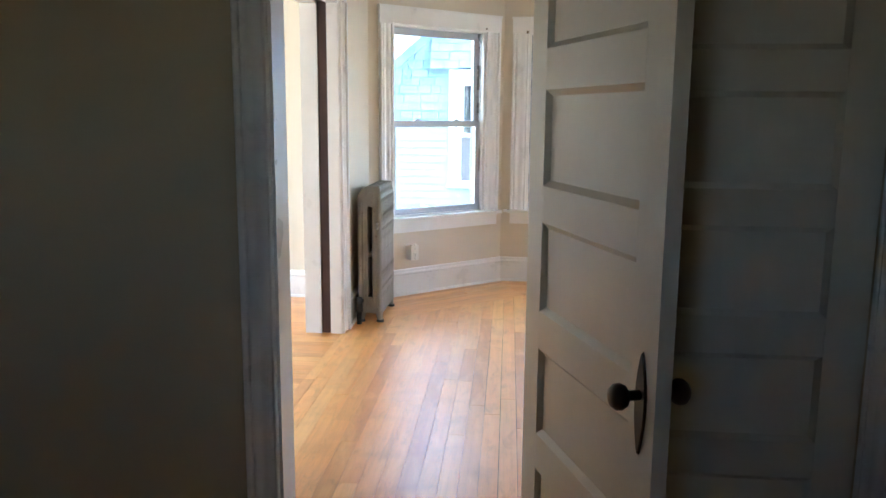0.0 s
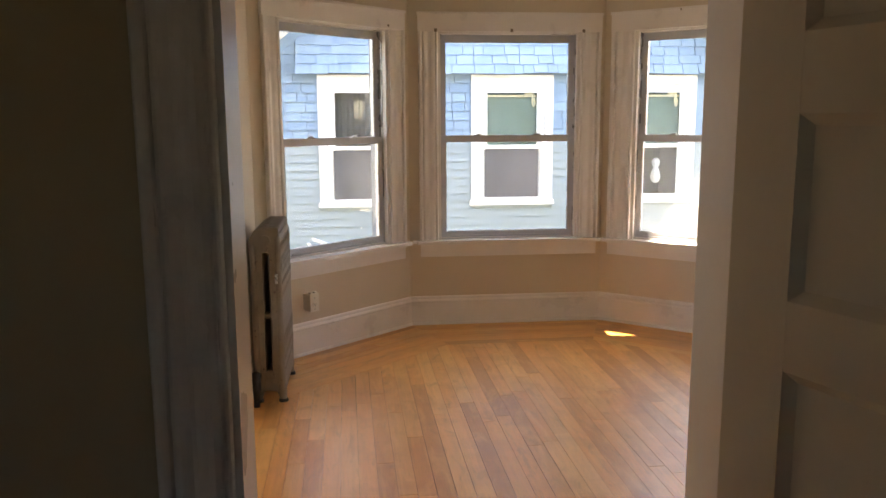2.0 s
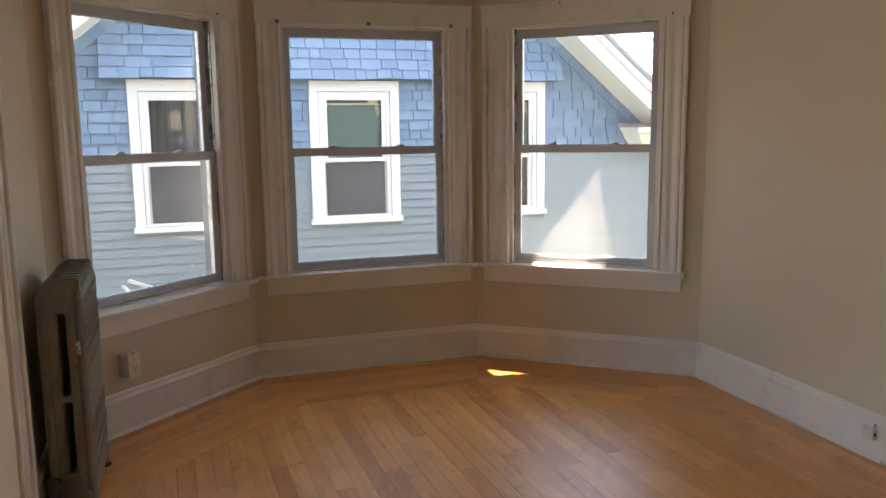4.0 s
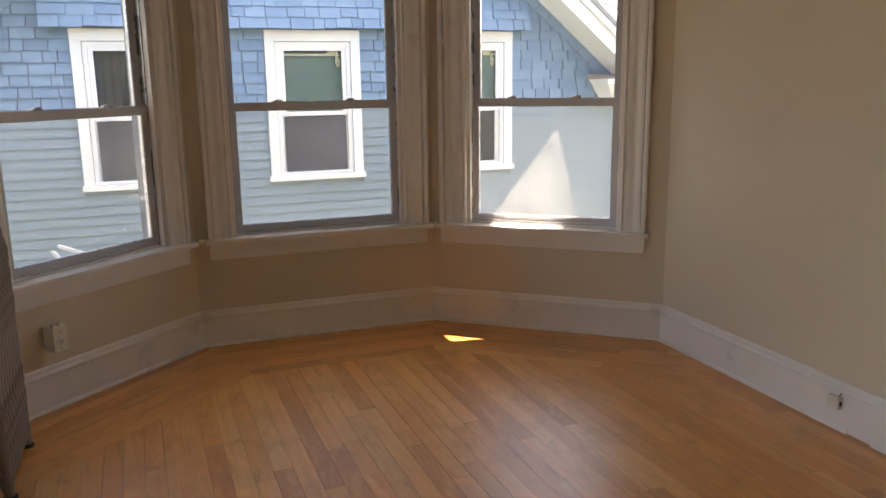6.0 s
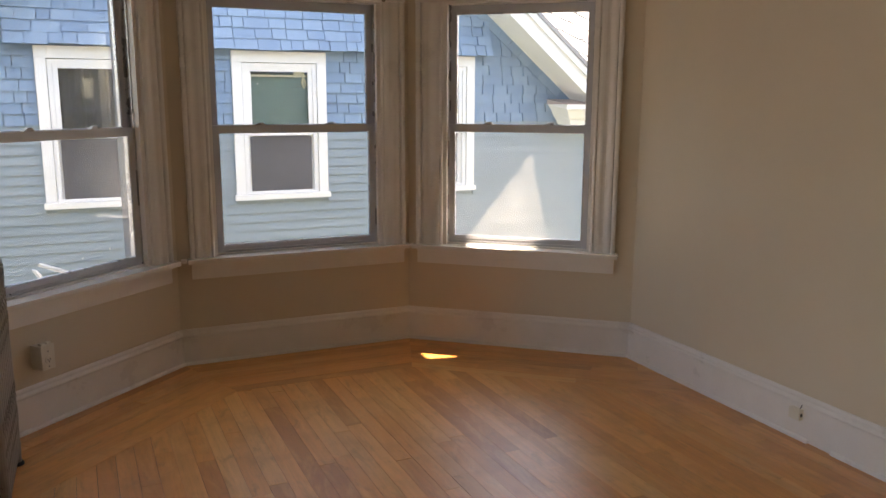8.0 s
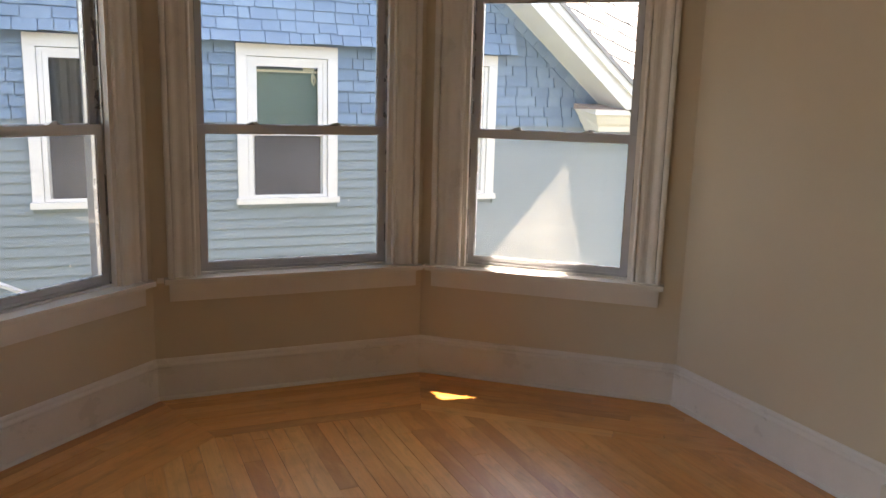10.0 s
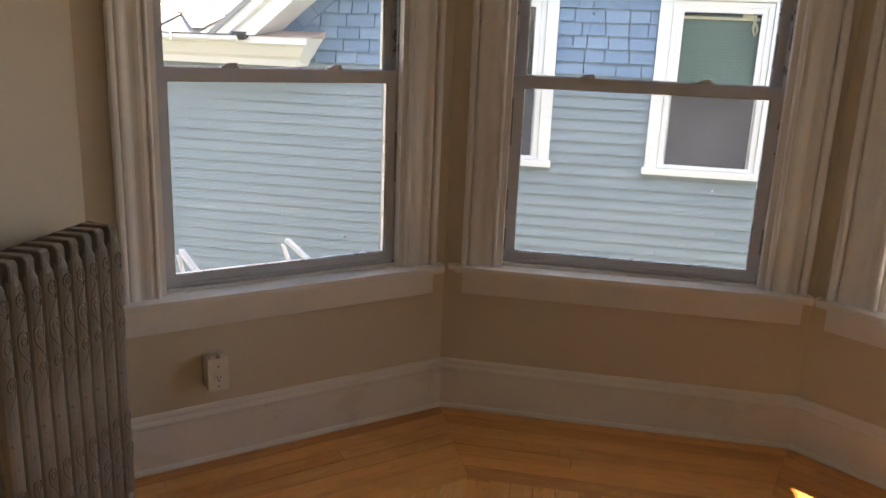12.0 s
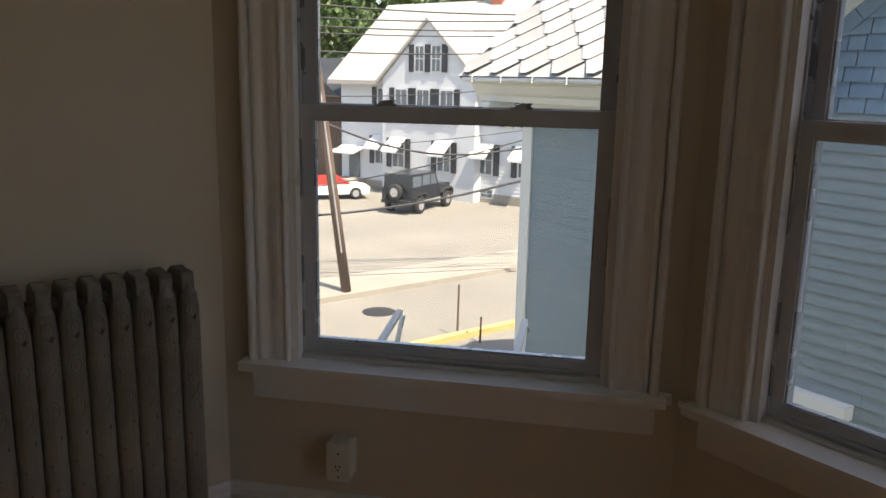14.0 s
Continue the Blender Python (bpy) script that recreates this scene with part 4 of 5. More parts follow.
# ---- outside: an added plate that masks the sun, own walls, the ground ----
GZ = -3.8
# unseen plate, its edges cut to leave a sunlit triangle on the east pane
bm = bmesh.new()
prism(bm, [(-6.5, -4.0), (8.0, -4.0), (8.0, 6.56), (3.60, 6.60), (2.42, 6.80), (2.42, 7.70), (-2.25, 7.70), (-2.25, 6.80), (-6.5, 6.80)], 3.0, 3.08, "z")
solo("sun_mask_plate", bm, "own_ext", "unseen flat plate added to shape the sunlight on the bay", "roof", "structure")
for nm, lo, hi in (("wall_own_upper", (-5.55, 6.31, 2.83), (XL - 0.1, 6.50, 3.0)), ("wall_own_side", (XR + 0.17, 6.20, GZ), (7.4, 6.42, 3.0)), ("wall_own_base", (-5.55, 6.31, GZ), (XL - 0.21, 6.50, -0.26))):
    solo(nm, box_bm(lo, hi), "own_ext", "painted outside wall of the building", "wall", "structure")
bm = bmesh.new()
prism(bm, [(XL - 0.05, YB - 0.1), (XR + 0.05, YB - 0.1), (XR + 0.1, YB), (BR[0] + 0.06, BR[1] + THICK), (BL[0] - 0.06, BL[1] + THICK), (XL - 0.1, YB)], GZ, -0.252, "z")
solo("wall_own_bay_base", bm, "own_ext", "painted outside wall below the bay", "wall", "structure")
bm = bmesh.new()
prism(bm, [(XL - 0.05, YB - 0.1), (XR + 0.05, YB - 0.1), (XR + 0.1, YB), (BR[0] + 0.06, BR[1] + THICK), (BL[0] - 0.06, BL[1] + THICK), (XL - 0.1, YB)], CEIL + 0.203, 2.999, "z")
solo("wall_own_bay_top", bm, "own_ext", "painted frieze above the bay", "wall", "structure")
bm = bmesh.new()
quadbox(bm, (-900, -900, GZ - 0.5), (900, 900, GZ))
solo("ground", bm, "asphalt", "sun-bleached asphalt ground", "ground", "structure")
# dark ground out of view, added to cut light bounced onto the siding
solo("bounce_cut_ground", box_bm((-9.5, 5.5, GZ + 0.001), (12, 24, GZ + 0.03)), "dark_ground", "unseen dark ground added between the houses to cut bounce light", "yard", "structure")
solo("pavement", box_bm((-17.3, -20, GZ + 0.001), (-15.6, 60, GZ + 0.13), 0.02), "concrete", "pale concrete pavement along the street", "pavement", "structure")
solo("kerb", box_bm((-11.85, -20, GZ + 0.001), (-11.68, 60, GZ + 0.13), 0.02), "yellow", "worn yellow painted kerb", "kerb", "structure")
bm = bmesh.new()
lathe(bm, [(0.38, 0), (0.38, 0.006), (0.34, 0.01)], Matrix.Translation((-14.3, 14.75, GZ + 0.001)), 24)
solo("manhole_cover", bm, "rubber", "round iron manhole cover in the road", "manhole cover", "", True)

# ---- the neighbouring house ----
D = 11.50
house = thing("neighbour_house", I4, "blue shingled and grey clapboarded gabled house", "house")
HX_L, HX_R, EAVE, GAX, SL = -6.03, 7.7, 1.50, 0.83, 0.83
GL, GR = -3.15, 4.81                               # feet of the gable's rakes
APEX = EAVE + SL * (GR - GAX)
NW = (-1.0, 0.915, 2.80)                           # window centres
NZ0, NZ1, NHW = 0.445, 2.07, 0.525                 # outer casing
mwall = Matrix.Translation((GL + 0.75, D + 0.02, GZ))
ops = [(c - NHW + 0.10 - GL - 0.75, c + NHW - 0.10 - GL - 0.75, NZ0 + 0.06 - GZ, NZ1 - 0.12 - GZ) for c in NW]
part("wall", wall_mesh(GR - GL - 1.5, ops, 2.08 - GZ, 0.2), "clap", house, m=mwall)
part("wall", box_bm((HX_L, D + 0.02, GZ), (GL + 0.75, D + 0.2, EAVE)), "clap", house)
part("wall", box_bm((GR - 0.75, D + 0.02, GZ), (HX_R, D + 0.2, EAVE)), "clap", house)
bm = bmesh.new()
prism(bm, [(GL + 0.05, EAVE + 0.002), (GL + 0.749, EAVE + 0.002), (GL + 0.749, 2.081), (GR - 0.749, 2.081), (GR - 0.749, EAVE + 0.002), (GR - 0.05, EAVE + 0.002), (GAX, APEX - 0.05)], D + 0.02, D + 0.2, "y")
part("gable_wall", bm, "shingle", house)
bm = bmesh.new()
quadbox(bm, (HX_L, D + 0.2, GZ), (HX_L + 0.2, D + 7.5, EAVE))
part("side_wall", bm, "clap", house)
bm = bmesh.new()
quadbox(bm, (HX_R - 0.2, D + 0.2, GZ), (HX_R, D + 7.5, EAVE))
part("side_wall", bm, "clap", house)
hr = random.Random(5)


def rake_x(z, side):
    """Where the gable's slope meets the wall at height z."""
    return GAX + side * (APEX - z) / SL


def spans(x0, x1, z0, z1):
    """Stretches of a course left free by the windows."""
    res, x = [], x0
    for c in NW:
        a, b = c - NHW, c + NHW
        if z1 > NZ0 - 0.03 and z0 < NZ1 and b > x0 and a < x1:
            if a > x:
                res.append((x, a))
            x = max(x, b)
    if x < x1:
        res.append((x, x1))
    return res


# clapboards: wedge-shaped courses
CE = 0.102
z = -2.17
while z < 1.28 - 0.01:
    z1 = min(z + CE, 1.285)
    for a, b in spans(HX_L + 0.14, HX_R - 0.14, z, z1):
        x = a
        while x < b - 1e-3:
            ln = min(hr.uniform(2.6, 4.4), b - x)
            if b - (x + ln) < 0.5:
                ln = b - x
            bm = bmesh.new()
            prism(bm, [(D - 0.008, z), (D + 0.021, z), (D + 0.021, z1 + 0.004), (D + 0.010, z1 + 0.004)], x + 0.001, x + ln - 0.001, "x")
            part("clapboard", bm, "clap", house)
            x += ln
    z += CE

# shingles: three fields, the gable's lower courses flare out
SE = 0.1145


def shingle_course(z, zt, x0, x1, out0, out1, joined=None):
    for a, b in spans(x0, x1, z, zt):
        x = a
        while x < b - 0.01:
            w = min(hr.choice((0.13, 0.17, 0.20, 0.23, 0.26)) * hr.uniform(0.9, 1.1), b - x)
            if b - x - w < 0.06:
                w = b - x
            zb = z + hr.uniform(-0.004, 0.004) * (2.5 if out0 > 0.1 else 1.0)
            bm = joined if joined is not None else bmesh.new()
            t = 0.016 + hr.uniform(0, 0.008)
            prism(bm, [(D + 0.008 - out0 - t, zb), (D + 0.012 - out0, zb), (D + 0.020 - out1, zt + 0.02), (D + 0.013 - out1, zt + 0.02)], x + 0.005, x + w - 0.005, "x")
            if joined is None:
                part("shingle", bm, "shingle", house)
            x += w


z = 1.283
while z < 2.06:
    shingle_course(z, min(z + SE, 2.075), max(rake_x(z, -1), -2.95), min(rake_x(z, 1), 4.6), 0, 0)
    z += SE
rest = bmesh.new()
z, row = 2.085, 0
while z < APEX - 0.15:
    xl, xr = rake_x(z + SE, -1) + 0.02, rake_x(z + SE, 1) - 0.02
    o0, o1 = 0.15 * max(0, 1 - row / 4.5) ** 1.4, 0.15 * max(0, 1 - (row + 1) / 4.5) ** 1.4
    fa, fb = max(xl, -1.78), min(xr, 3.52)
    keep = None if row < 6 else rest
    shingle_course(z, z + SE, fa, fb, o0, o1, keep)
    if fa > xl:
        shingle_course(z, z + SE, xl, fa, 0, 0, rest)
    if fb < xr:
        shingle_course(z, z + SE, fb, xr, 0, 0, rest)
    z += SE
    row += 1
tagged(part("shingles", rest, "shingle", house), kind="stuff")
bm = bmesh.new()
prism(bm, [(D - 0.135, 2.088), (D + 0.015, 2.088), (D + 0.015, 2.50)], -1.775, 3.515, "x")
part("flare_backing", bm, "shingle", house)
# shingles that run along the rake
for side in (-1, 1):
    ang = math.atan(SL)
    for k in range(20):
        s = 0.15 + k * 0.19
        zc = EAVE + s * math.sin(ang)
        if zc > 3.6:
            break
        xc = rake_x(zc, side) - side * 0.07
        bm = bmesh.new()
        quadbox(bm, (-0.092, -0.012, -0.06), (0.092, 0.004, 0.07))
        part("rake_shingle", bm, "shingle", house, m=Matrix.Translation((xc, D - 0.004, zc - 0.02)) @ Matrix.Rotation(side * ang, 4, 'Y'))


def house_window(c, kind):
    wn_ = part("window", box_bm((c - NHW, D - 0.035, NZ1 - 0.12), (c + NHW, D + 0.02, NZ1), 0.004), "white_ext", house, "white painted sash window")
    for x0, x1 in ((c - NHW, c - NHW + 0.104), (c + NHW - 0.104, c + NHW)):
        part("casing", box_bm((x0, D - 0.033, NZ0 + 0.05), (x1, D + 0.02, NZ1 - 0.121), 0.004), "white_ext", wn_)
    bm = bmesh.new()
    sash_frame(bm, c - NHW + 0.109, c + NHW - 0.109, NZ0 + 0.052, NZ1 - 0.126, D - 0.016, D + 0.02, 0.046, 0.030, 0.046)
    part("storm_frame", bevelled(bm, 0.003), "white_ext", wn_, "white storm window frame")
    part("sill", box_bm((c - NHW - 0.02, D - 0.06, NZ0 - 0.01), (c + NHW + 0.02, D + 0.03, NZ0 + 0.049), 0.006), "white_ext", wn_)
    i0, i1, za, zb, zm = c - 0.368, c + 0.368, NZ0 + 0.052, NZ1 - 0.172, 1.17
    for a, b, y, nm in ((zm - 0.02, zb, D - 0.006, "upper_sash"), (za, zm + 0.02, D + 0.022, "lower_sash")):
        bm = bmesh.new()
        sash_frame(bm, i0, i1, a, b, y, y + 0.026, 0.048, 0.045, 0.045)
        part(nm, bevelled(bm, 0.002), "white_ext", wn_)
        bm = bmesh.new()
        quadbox(bm, (i0 + 0.046, y + 0.010, a + 0.043), (i1 - 0.046, y + 0.014, b - 0.043))
        g = part("pane", bm, "glass_far" if kind == "curtain" else "glass_up", wn_, "reflecting glass")
        g.visible_shadow = False
    # a box coloured dark for the shade of the room behind, closed on all sides
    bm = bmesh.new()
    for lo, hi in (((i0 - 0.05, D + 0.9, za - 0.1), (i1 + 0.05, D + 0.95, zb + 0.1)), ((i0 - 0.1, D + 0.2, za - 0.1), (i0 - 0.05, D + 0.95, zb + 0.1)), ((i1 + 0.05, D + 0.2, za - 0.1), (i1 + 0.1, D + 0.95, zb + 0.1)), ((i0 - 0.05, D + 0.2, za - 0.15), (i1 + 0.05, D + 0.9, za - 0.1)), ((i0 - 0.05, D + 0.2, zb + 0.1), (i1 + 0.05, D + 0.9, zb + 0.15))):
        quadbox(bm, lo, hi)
    part("dark_backing_box", bm, "room_shade", wn_)
    if kind != "half":
        bm = bmesh.new()
        quadbox(bm, (i0 + 0.02, D + 0.008, za + 0.012), (i1 - 0.02, D + 0.010, zm - 0.03))
        part("insect_screen", bm, "screen", wn_, "dull grey insect screen")
    if kind in ("blind", "half"):
        bm = bmesh.new()
        zz = zm + 0.02
        while zz < zb - 0.07:
            prism(bm, [(D + 0.058, zz), (D + 0.061, zz - 0.001), (D + 0.078, zz + 0.026), (D + 0.075, zz + 0.027)], i0 + 0.03, i1 - 0.03, "x")
            zz += 0.026
        part("slatted_blind", bm, "blind", wn_, "closed green slatted blind")
        bm = bmesh.new()
        quadbox(bm, (i0 + 0.05, D + 0.030, zb - 0.100), (i1 - 0.05, D + 0.050, zb - 0.078))
        quadbox(bm, (i1 - 0.20, D + 0.026, zb - 0.076), (i1 - 0.11, D + 0.045, zb - 0.045))
        tube(bm, [(i1 - 0.09, D + 0.034, zb - 0.05), (i1 - 0.105, D + 0.034, zb - 0.17), (i1 - 0.085, D + 0.034, zb - 0.225), (i1 - 0.065, D + 0.034, zb - 0.18), (i1 - 0.085, D + 0.034, zb - 0.12)], 0.012, 6)
        part("blind_cord", bm, "cream", wn_, "cream blind rail and looped cord")
    if kind == "curtain":
        bm = bmesh.new()
        for k in range(24):
            x0 = i0 + 0.02 + (i1 - i0 - 0.04) * k / 24
            yy = D + 0.13 + 0.006 * math.sin(k * 1.9)
            y2 = D + 0.13 + 0.006 * math.sin((k + 1) * 1.9)
            x1 = i0 + 0.02 + (i1 - i0 - 0.04) * (k + 1) / 24
            v = [bm.verts.new(p) for p in ((x0, yy, za), (x1, y2, za), (x1, y2, zb), (x0, yy, zb), (x0, yy + 0.006, za), (x1, y2 + 0.006, za), (x1, y2 + 0.006, zb), (x0, yy + 0.006, zb))]
            for f in ((0, 1, 2, 3), (4, 7, 6, 5), (0, 4, 5, 1), (3, 2, 6, 7)):
                bm.faces.new([v[q] for q in f])
        part("curtain", bm, "curtain", wn_, "drawn grey curtain, mottled to stand for reflections in the glass")
    if kind == "half":
        bm = bmesh.new()
        lathe(bm, [(0.02, 0), (0.05, 0.02), (0.07, 0.09), (0.05, 0.16), (0.028, 0.2), (0.05, 0.24), (0.055, 0.29), (0.02, 0.33)], Matrix.Translation((c + 0.08, D + 0.14, za + 0.18)), 16)
        part("ornament", bm, "white_ext", wn_, "pale rounded ornament hanging in the window", True)


house_window(NW[0], "curtain")
house_window(NW[1], "blind")
house_window(NW[2], "half")

# rakes: soffit under the overhang and a moulded face board
OV = 0.46
for side in (-1, 1):
    def foot(off):
        return (GAX + side * (APEX + off - EAVE - 0.006) / SL, EAVE + 0.006)
    for nm, o0, o1, y0, y1, mt in (("rake_soffit", 0.0, 0.05, D - OV, D + 0.02, "white_ext"), ("face_board", 0.0, 0.20, D - OV - 0.03, D - OV - 0.001, "white_ext"), ("face_moulding", 0.20, 0.30, D - OV - 0.07, D - OV - 0.001, "white_ext"), ("frieze", -0.01, 0.0, D - 0.03, D + 0.02, "white_ext"), ("gable_roof", 0.30, 0.36, D - OV - 0.09, D + 4.4, "slate")):
        bm = bmesh.new()
        prism(bm, [foot(o0), (GAX, APEX + o0), (GAX, APEX + o1), foot(o1)], y0, y1, "y")
        part(nm, bm, mt, house)
# cornices with returns under the side roofs
COR = [(D + 0.02, 1.24), (D - 0.30, 1.24), (D - 0.32, 1.30), (D - 0.36, 1.33), (D - 0.42, 1.42), (D - 0.46, 1.44), (D - 0.46, 1.50), (D + 0.02, 1.50)]
for x0, x1 in ((HX_L - 0.45, -2.66), (4.40, HX_R + 0.45)):
    bm = bmesh.new()
    # the mouldings turn round the inner end, so that it flares like the front
    flare = [0.16, 0.16, 0.14, 0.10, 0.04, 0.0, 0.0, 0.0]
    ends = [[bm.verts.new((x + (f if x == 4.40 else -f if x == -2.66 else 0.0), y, z)) for (y, z), f in zip(COR, flare)] for x in (x0, x1)]
    for k in range(len(COR)):
        bm.faces.new((ends[0][k], ends[1][k], ends[1][(k + 1) % len(COR)], ends[0][(k + 1) % len(COR)]))
    bm.faces.new(ends[0])
    bm.faces.new(ends[1][::-1])
    part("cornice", bm, "white_ext", house)
    if x0 < 0:
        part("frieze_board", box_bm((HX_L - 0.01, D - 0.03, 1.06), (-4.7, D + 0.02, 1.24)), "white_ext", house)
for x0, x1, tip in ((-3.55, -2.64, -2.64), (4.38, 5.3, 4.38)):
    bm = bmesh.new()
    prism(bm, [(D - 0.47, 1.502), (D + 0.01, 1.502), (D + 0.01, 1.565)], x0, x1, "x")
    part("return_flashing", bm, "rust", house, "rust-stained metal flashing")
for x0, x1 in ((HX_L - 0.02, HX_L + 0.135), (HX_R - 0.135, HX_R + 0.02)):
    part("corner_board", box_bm((x0, D - 0.02, GZ), (x1, D + 0.03, 1.0), 0.004), "white_ext", house)
bm = bmesh.new()
prism(bm, [(D - 0.40, 1.235), (D - 0.40, 1.15), (D - 0.30, 1.12), (D - 0.22, 1.02), (D - 0.05, 0.98), (D - 0.03, 0.92), (D - 0.03, 1.235)], HX_L - 0.30, HX_L - 0.16, "x")
part("eave_bracket", bm, "white_ext", house)
part("ledge", box_bm((-2.68, D - 0.14, -1.07), (-2.12, D + 0.0, -0.95), 0.01), "white_ext", house, "white ledge on the siding")

# main roof, with diamond tiles on the stretches in view
RS = 0.78
ra = math.atan(RS)
Y0R, Z0R, RL = D - 0.52, 1.51, 5.6
for xo, side in ((HX_L - 0.55, -1), (HX_R + 0.55, 1)):
    bm = bmesh.new()
    prism(bm, [(xo, 0), (rake_x(Z0R, side) + side * 0.1, 0), (rake_x(Z0R + RL * math.sin(ra), side) + side * 0.1, RL), (xo, RL)], -0.06, 0.0, "z")
    part("roof", bm, "felt", house, m=Matrix.Translation((0, Y0R, Z0R)) @ Matrix.Rotation(ra, 4, 'X'))
bm = bmesh.new()
prism(bm, [(0, -0.06), (RL, -0.06), (RL, 0), (0, 0)], HX_L - 0.55, HX_R + 0.55, "x")
part("roof", bm, "slate", house, m=Matrix.Translation((0, 2 * (Y0R + RL * math.cos(ra)) - Y0R, Z0R)) @ Matrix.Rotation(-ra, 4, 'X') @ Matrix.Diagonal((1, -1, 1, 1)))
mroof = Matrix.Translation((0, Y0R, Z0R)) @ Matrix.Rotation(ra, 4, 'X')


def tile_mesh():
    bm = bmesh.new()
    h, k, c = 0.221, 0.231, 0.046
    out = [(-h, 0.0), (-c, -k + c * 0.4), (c, -k + c * 0.4), (h, 0.0), (0.0, k)]
    lo = [bm.verts.new((x, y, 0.010 + 0.020 * (k - y) / (2 * k))) for x, y in out]
    hi = [bm.verts.new((x, y, 0.017 + 0.026 * (k - y) / (2 * k))) for x, y in out]
    bm.faces.new(lo[::-1])
    bm.faces.new(hi)
    for i in range(len(out)):
        bm.faces.new((lo[i], lo[(i + 1) % len(out)], hi[(i + 1) % len(out)], hi[i])).material_index = 1
    me = mesh_of("roof_tile", bm, "slate")
    me.materials.append(M["slate_edge"])           # edges darkened for dirt and the shadow lines between tiles
    return me


tm = tile_mesh()
for x0, x1 in ((HX_L - 0.55, -3.35), (5.0, HX_R + 0.55)):
    bm = bmesh.new()
    quadbox(bm, (x0, -0.012, 0.001), (x1, 0.26, 0.009))
    part("starter_strip", bm, "slate", house, m=mroof)
for x0, x1, vmax in ((HX_L - 0.40, -1.6, 5.4), (3.4, HX_R + 0.3, 4.0)):
    row, v = 0, 0.22
    while v < vmax:
        x = x0 + (0.23 if row % 2 else 0.0)
        while x < x1:
            yy, zz = Y0R + v * math.cos(ra), Z0R + v * math.sin(ra)
            if zz > APEX - SL * abs(x - GAX) + 0.25:
                o = new("roof_tile", tm)
                o.parent = house
                o.matrix_basis = mroof @ Matrix.Translation((x, v, hr.uniform(0, 0.004))) @ Matrix.Rotation(hr.uniform(-0.02, 0.02), 4, 'Z')
            x += 0.46
        v += 0.225
        row += 1
bm = bmesh.new()
tube(bm, [(HX_L - 0.5, D - 0.50, 1.475), (-3.3, D - 0.50, 1.475)], 0.028, 8)
for k in range(6):
    xs = HX_L - 0.3 + k * 0.48
    strap = bmesh.new()
    tube(strap, [(xs, D - 0.49, 1.53), (xs, D - 0.535, 1.515), (xs, D - 0.537, 1.44)], 0.007, 6)
    part("gutter_strap", strap, "white_ext", house)
part("gutter", bm, "white_ext", house)
bm = bmesh.new()
tube(bm, [(4.95, D - 0.50, 1.475), (HX_R + 0.5, D - 0.50, 1.475)], 0.028, 8)
part("gutter", bm, "white_ext", house)

# ---- across the street ----
mfar = along((-34.1, 24.93), (-25.5, 27.5)) @ Matrix.Translation((0, 0, GZ))
fh = thing("white_house", mfar, "white clapboard house with black shutters and awnings", "house")
FW, FE, FD, FR = 15.0, 5.15, 8.0, 8.9
part("wall", box_bm((0, 0, 0), (FW, FD, FE)), "far_white", fh)
for k in range(int(FE / 0.16)):
    bm = bmesh.new()
    prism(bm, [(-0.022, 0.4 + k * 0.16), (0.0, 0.4 + k * 0.16), (0.0, 0.56 + k * 0.16), (-0.004, 0.56 + k * 0.16)], 0.1, FW - 0.1, "x")
    if 0.56 + k * 0.16 < FE:
        part("clapboard", bm, "far_white", fh)
    else:
        bm.free()
bm = bmesh.new()
prism(bm, [(-0.5, FE - 0.25), (-0.5, FE - 0.05), (FD / 2, FR), (FD + 0.5, FE - 0.05), (FD + 0.5, FE - 0.25), (FD / 2, FR - 0.25)], -0.45, FW + 0.45, "x")
part("roof", bm, "far_roof", fh)
bm = bmesh.new()
prism(bm, [(-0.0, FE), (FD / 2, FR - 0.3), (FD, FE)], 0.0, 0.15, "x")
part("end_gable", bm, "far_white", fh)
GXC, GHW, GTOP = 5.75, 2.75, 7.85
bm = bmesh.new()
prism(bm, [(GXC - GHW + 0.15, 0.0), (GXC + GHW - 0.15, 0.0), (GXC + GHW - 0.15, FE + 0.05), (GXC, GTOP - 0.2), (GXC - GHW + 0.15, FE + 0.05)], -0.55, 3.6, "y")
part("cross_gable", bm, "far_white", fh)
for s in (-1, 1):
    bm = bmesh.new()
    prism(bm, [(GXC + s * (GHW + 0.15), FE - 0.18), (GXC, GTOP - 0.19), (GXC, GTOP - 0.02), (GXC + s * (GHW + 0.25), FE - 0.10)], -0.68, 3.7, "y")
    part("gable_roof", bm, "far_roof", fh)


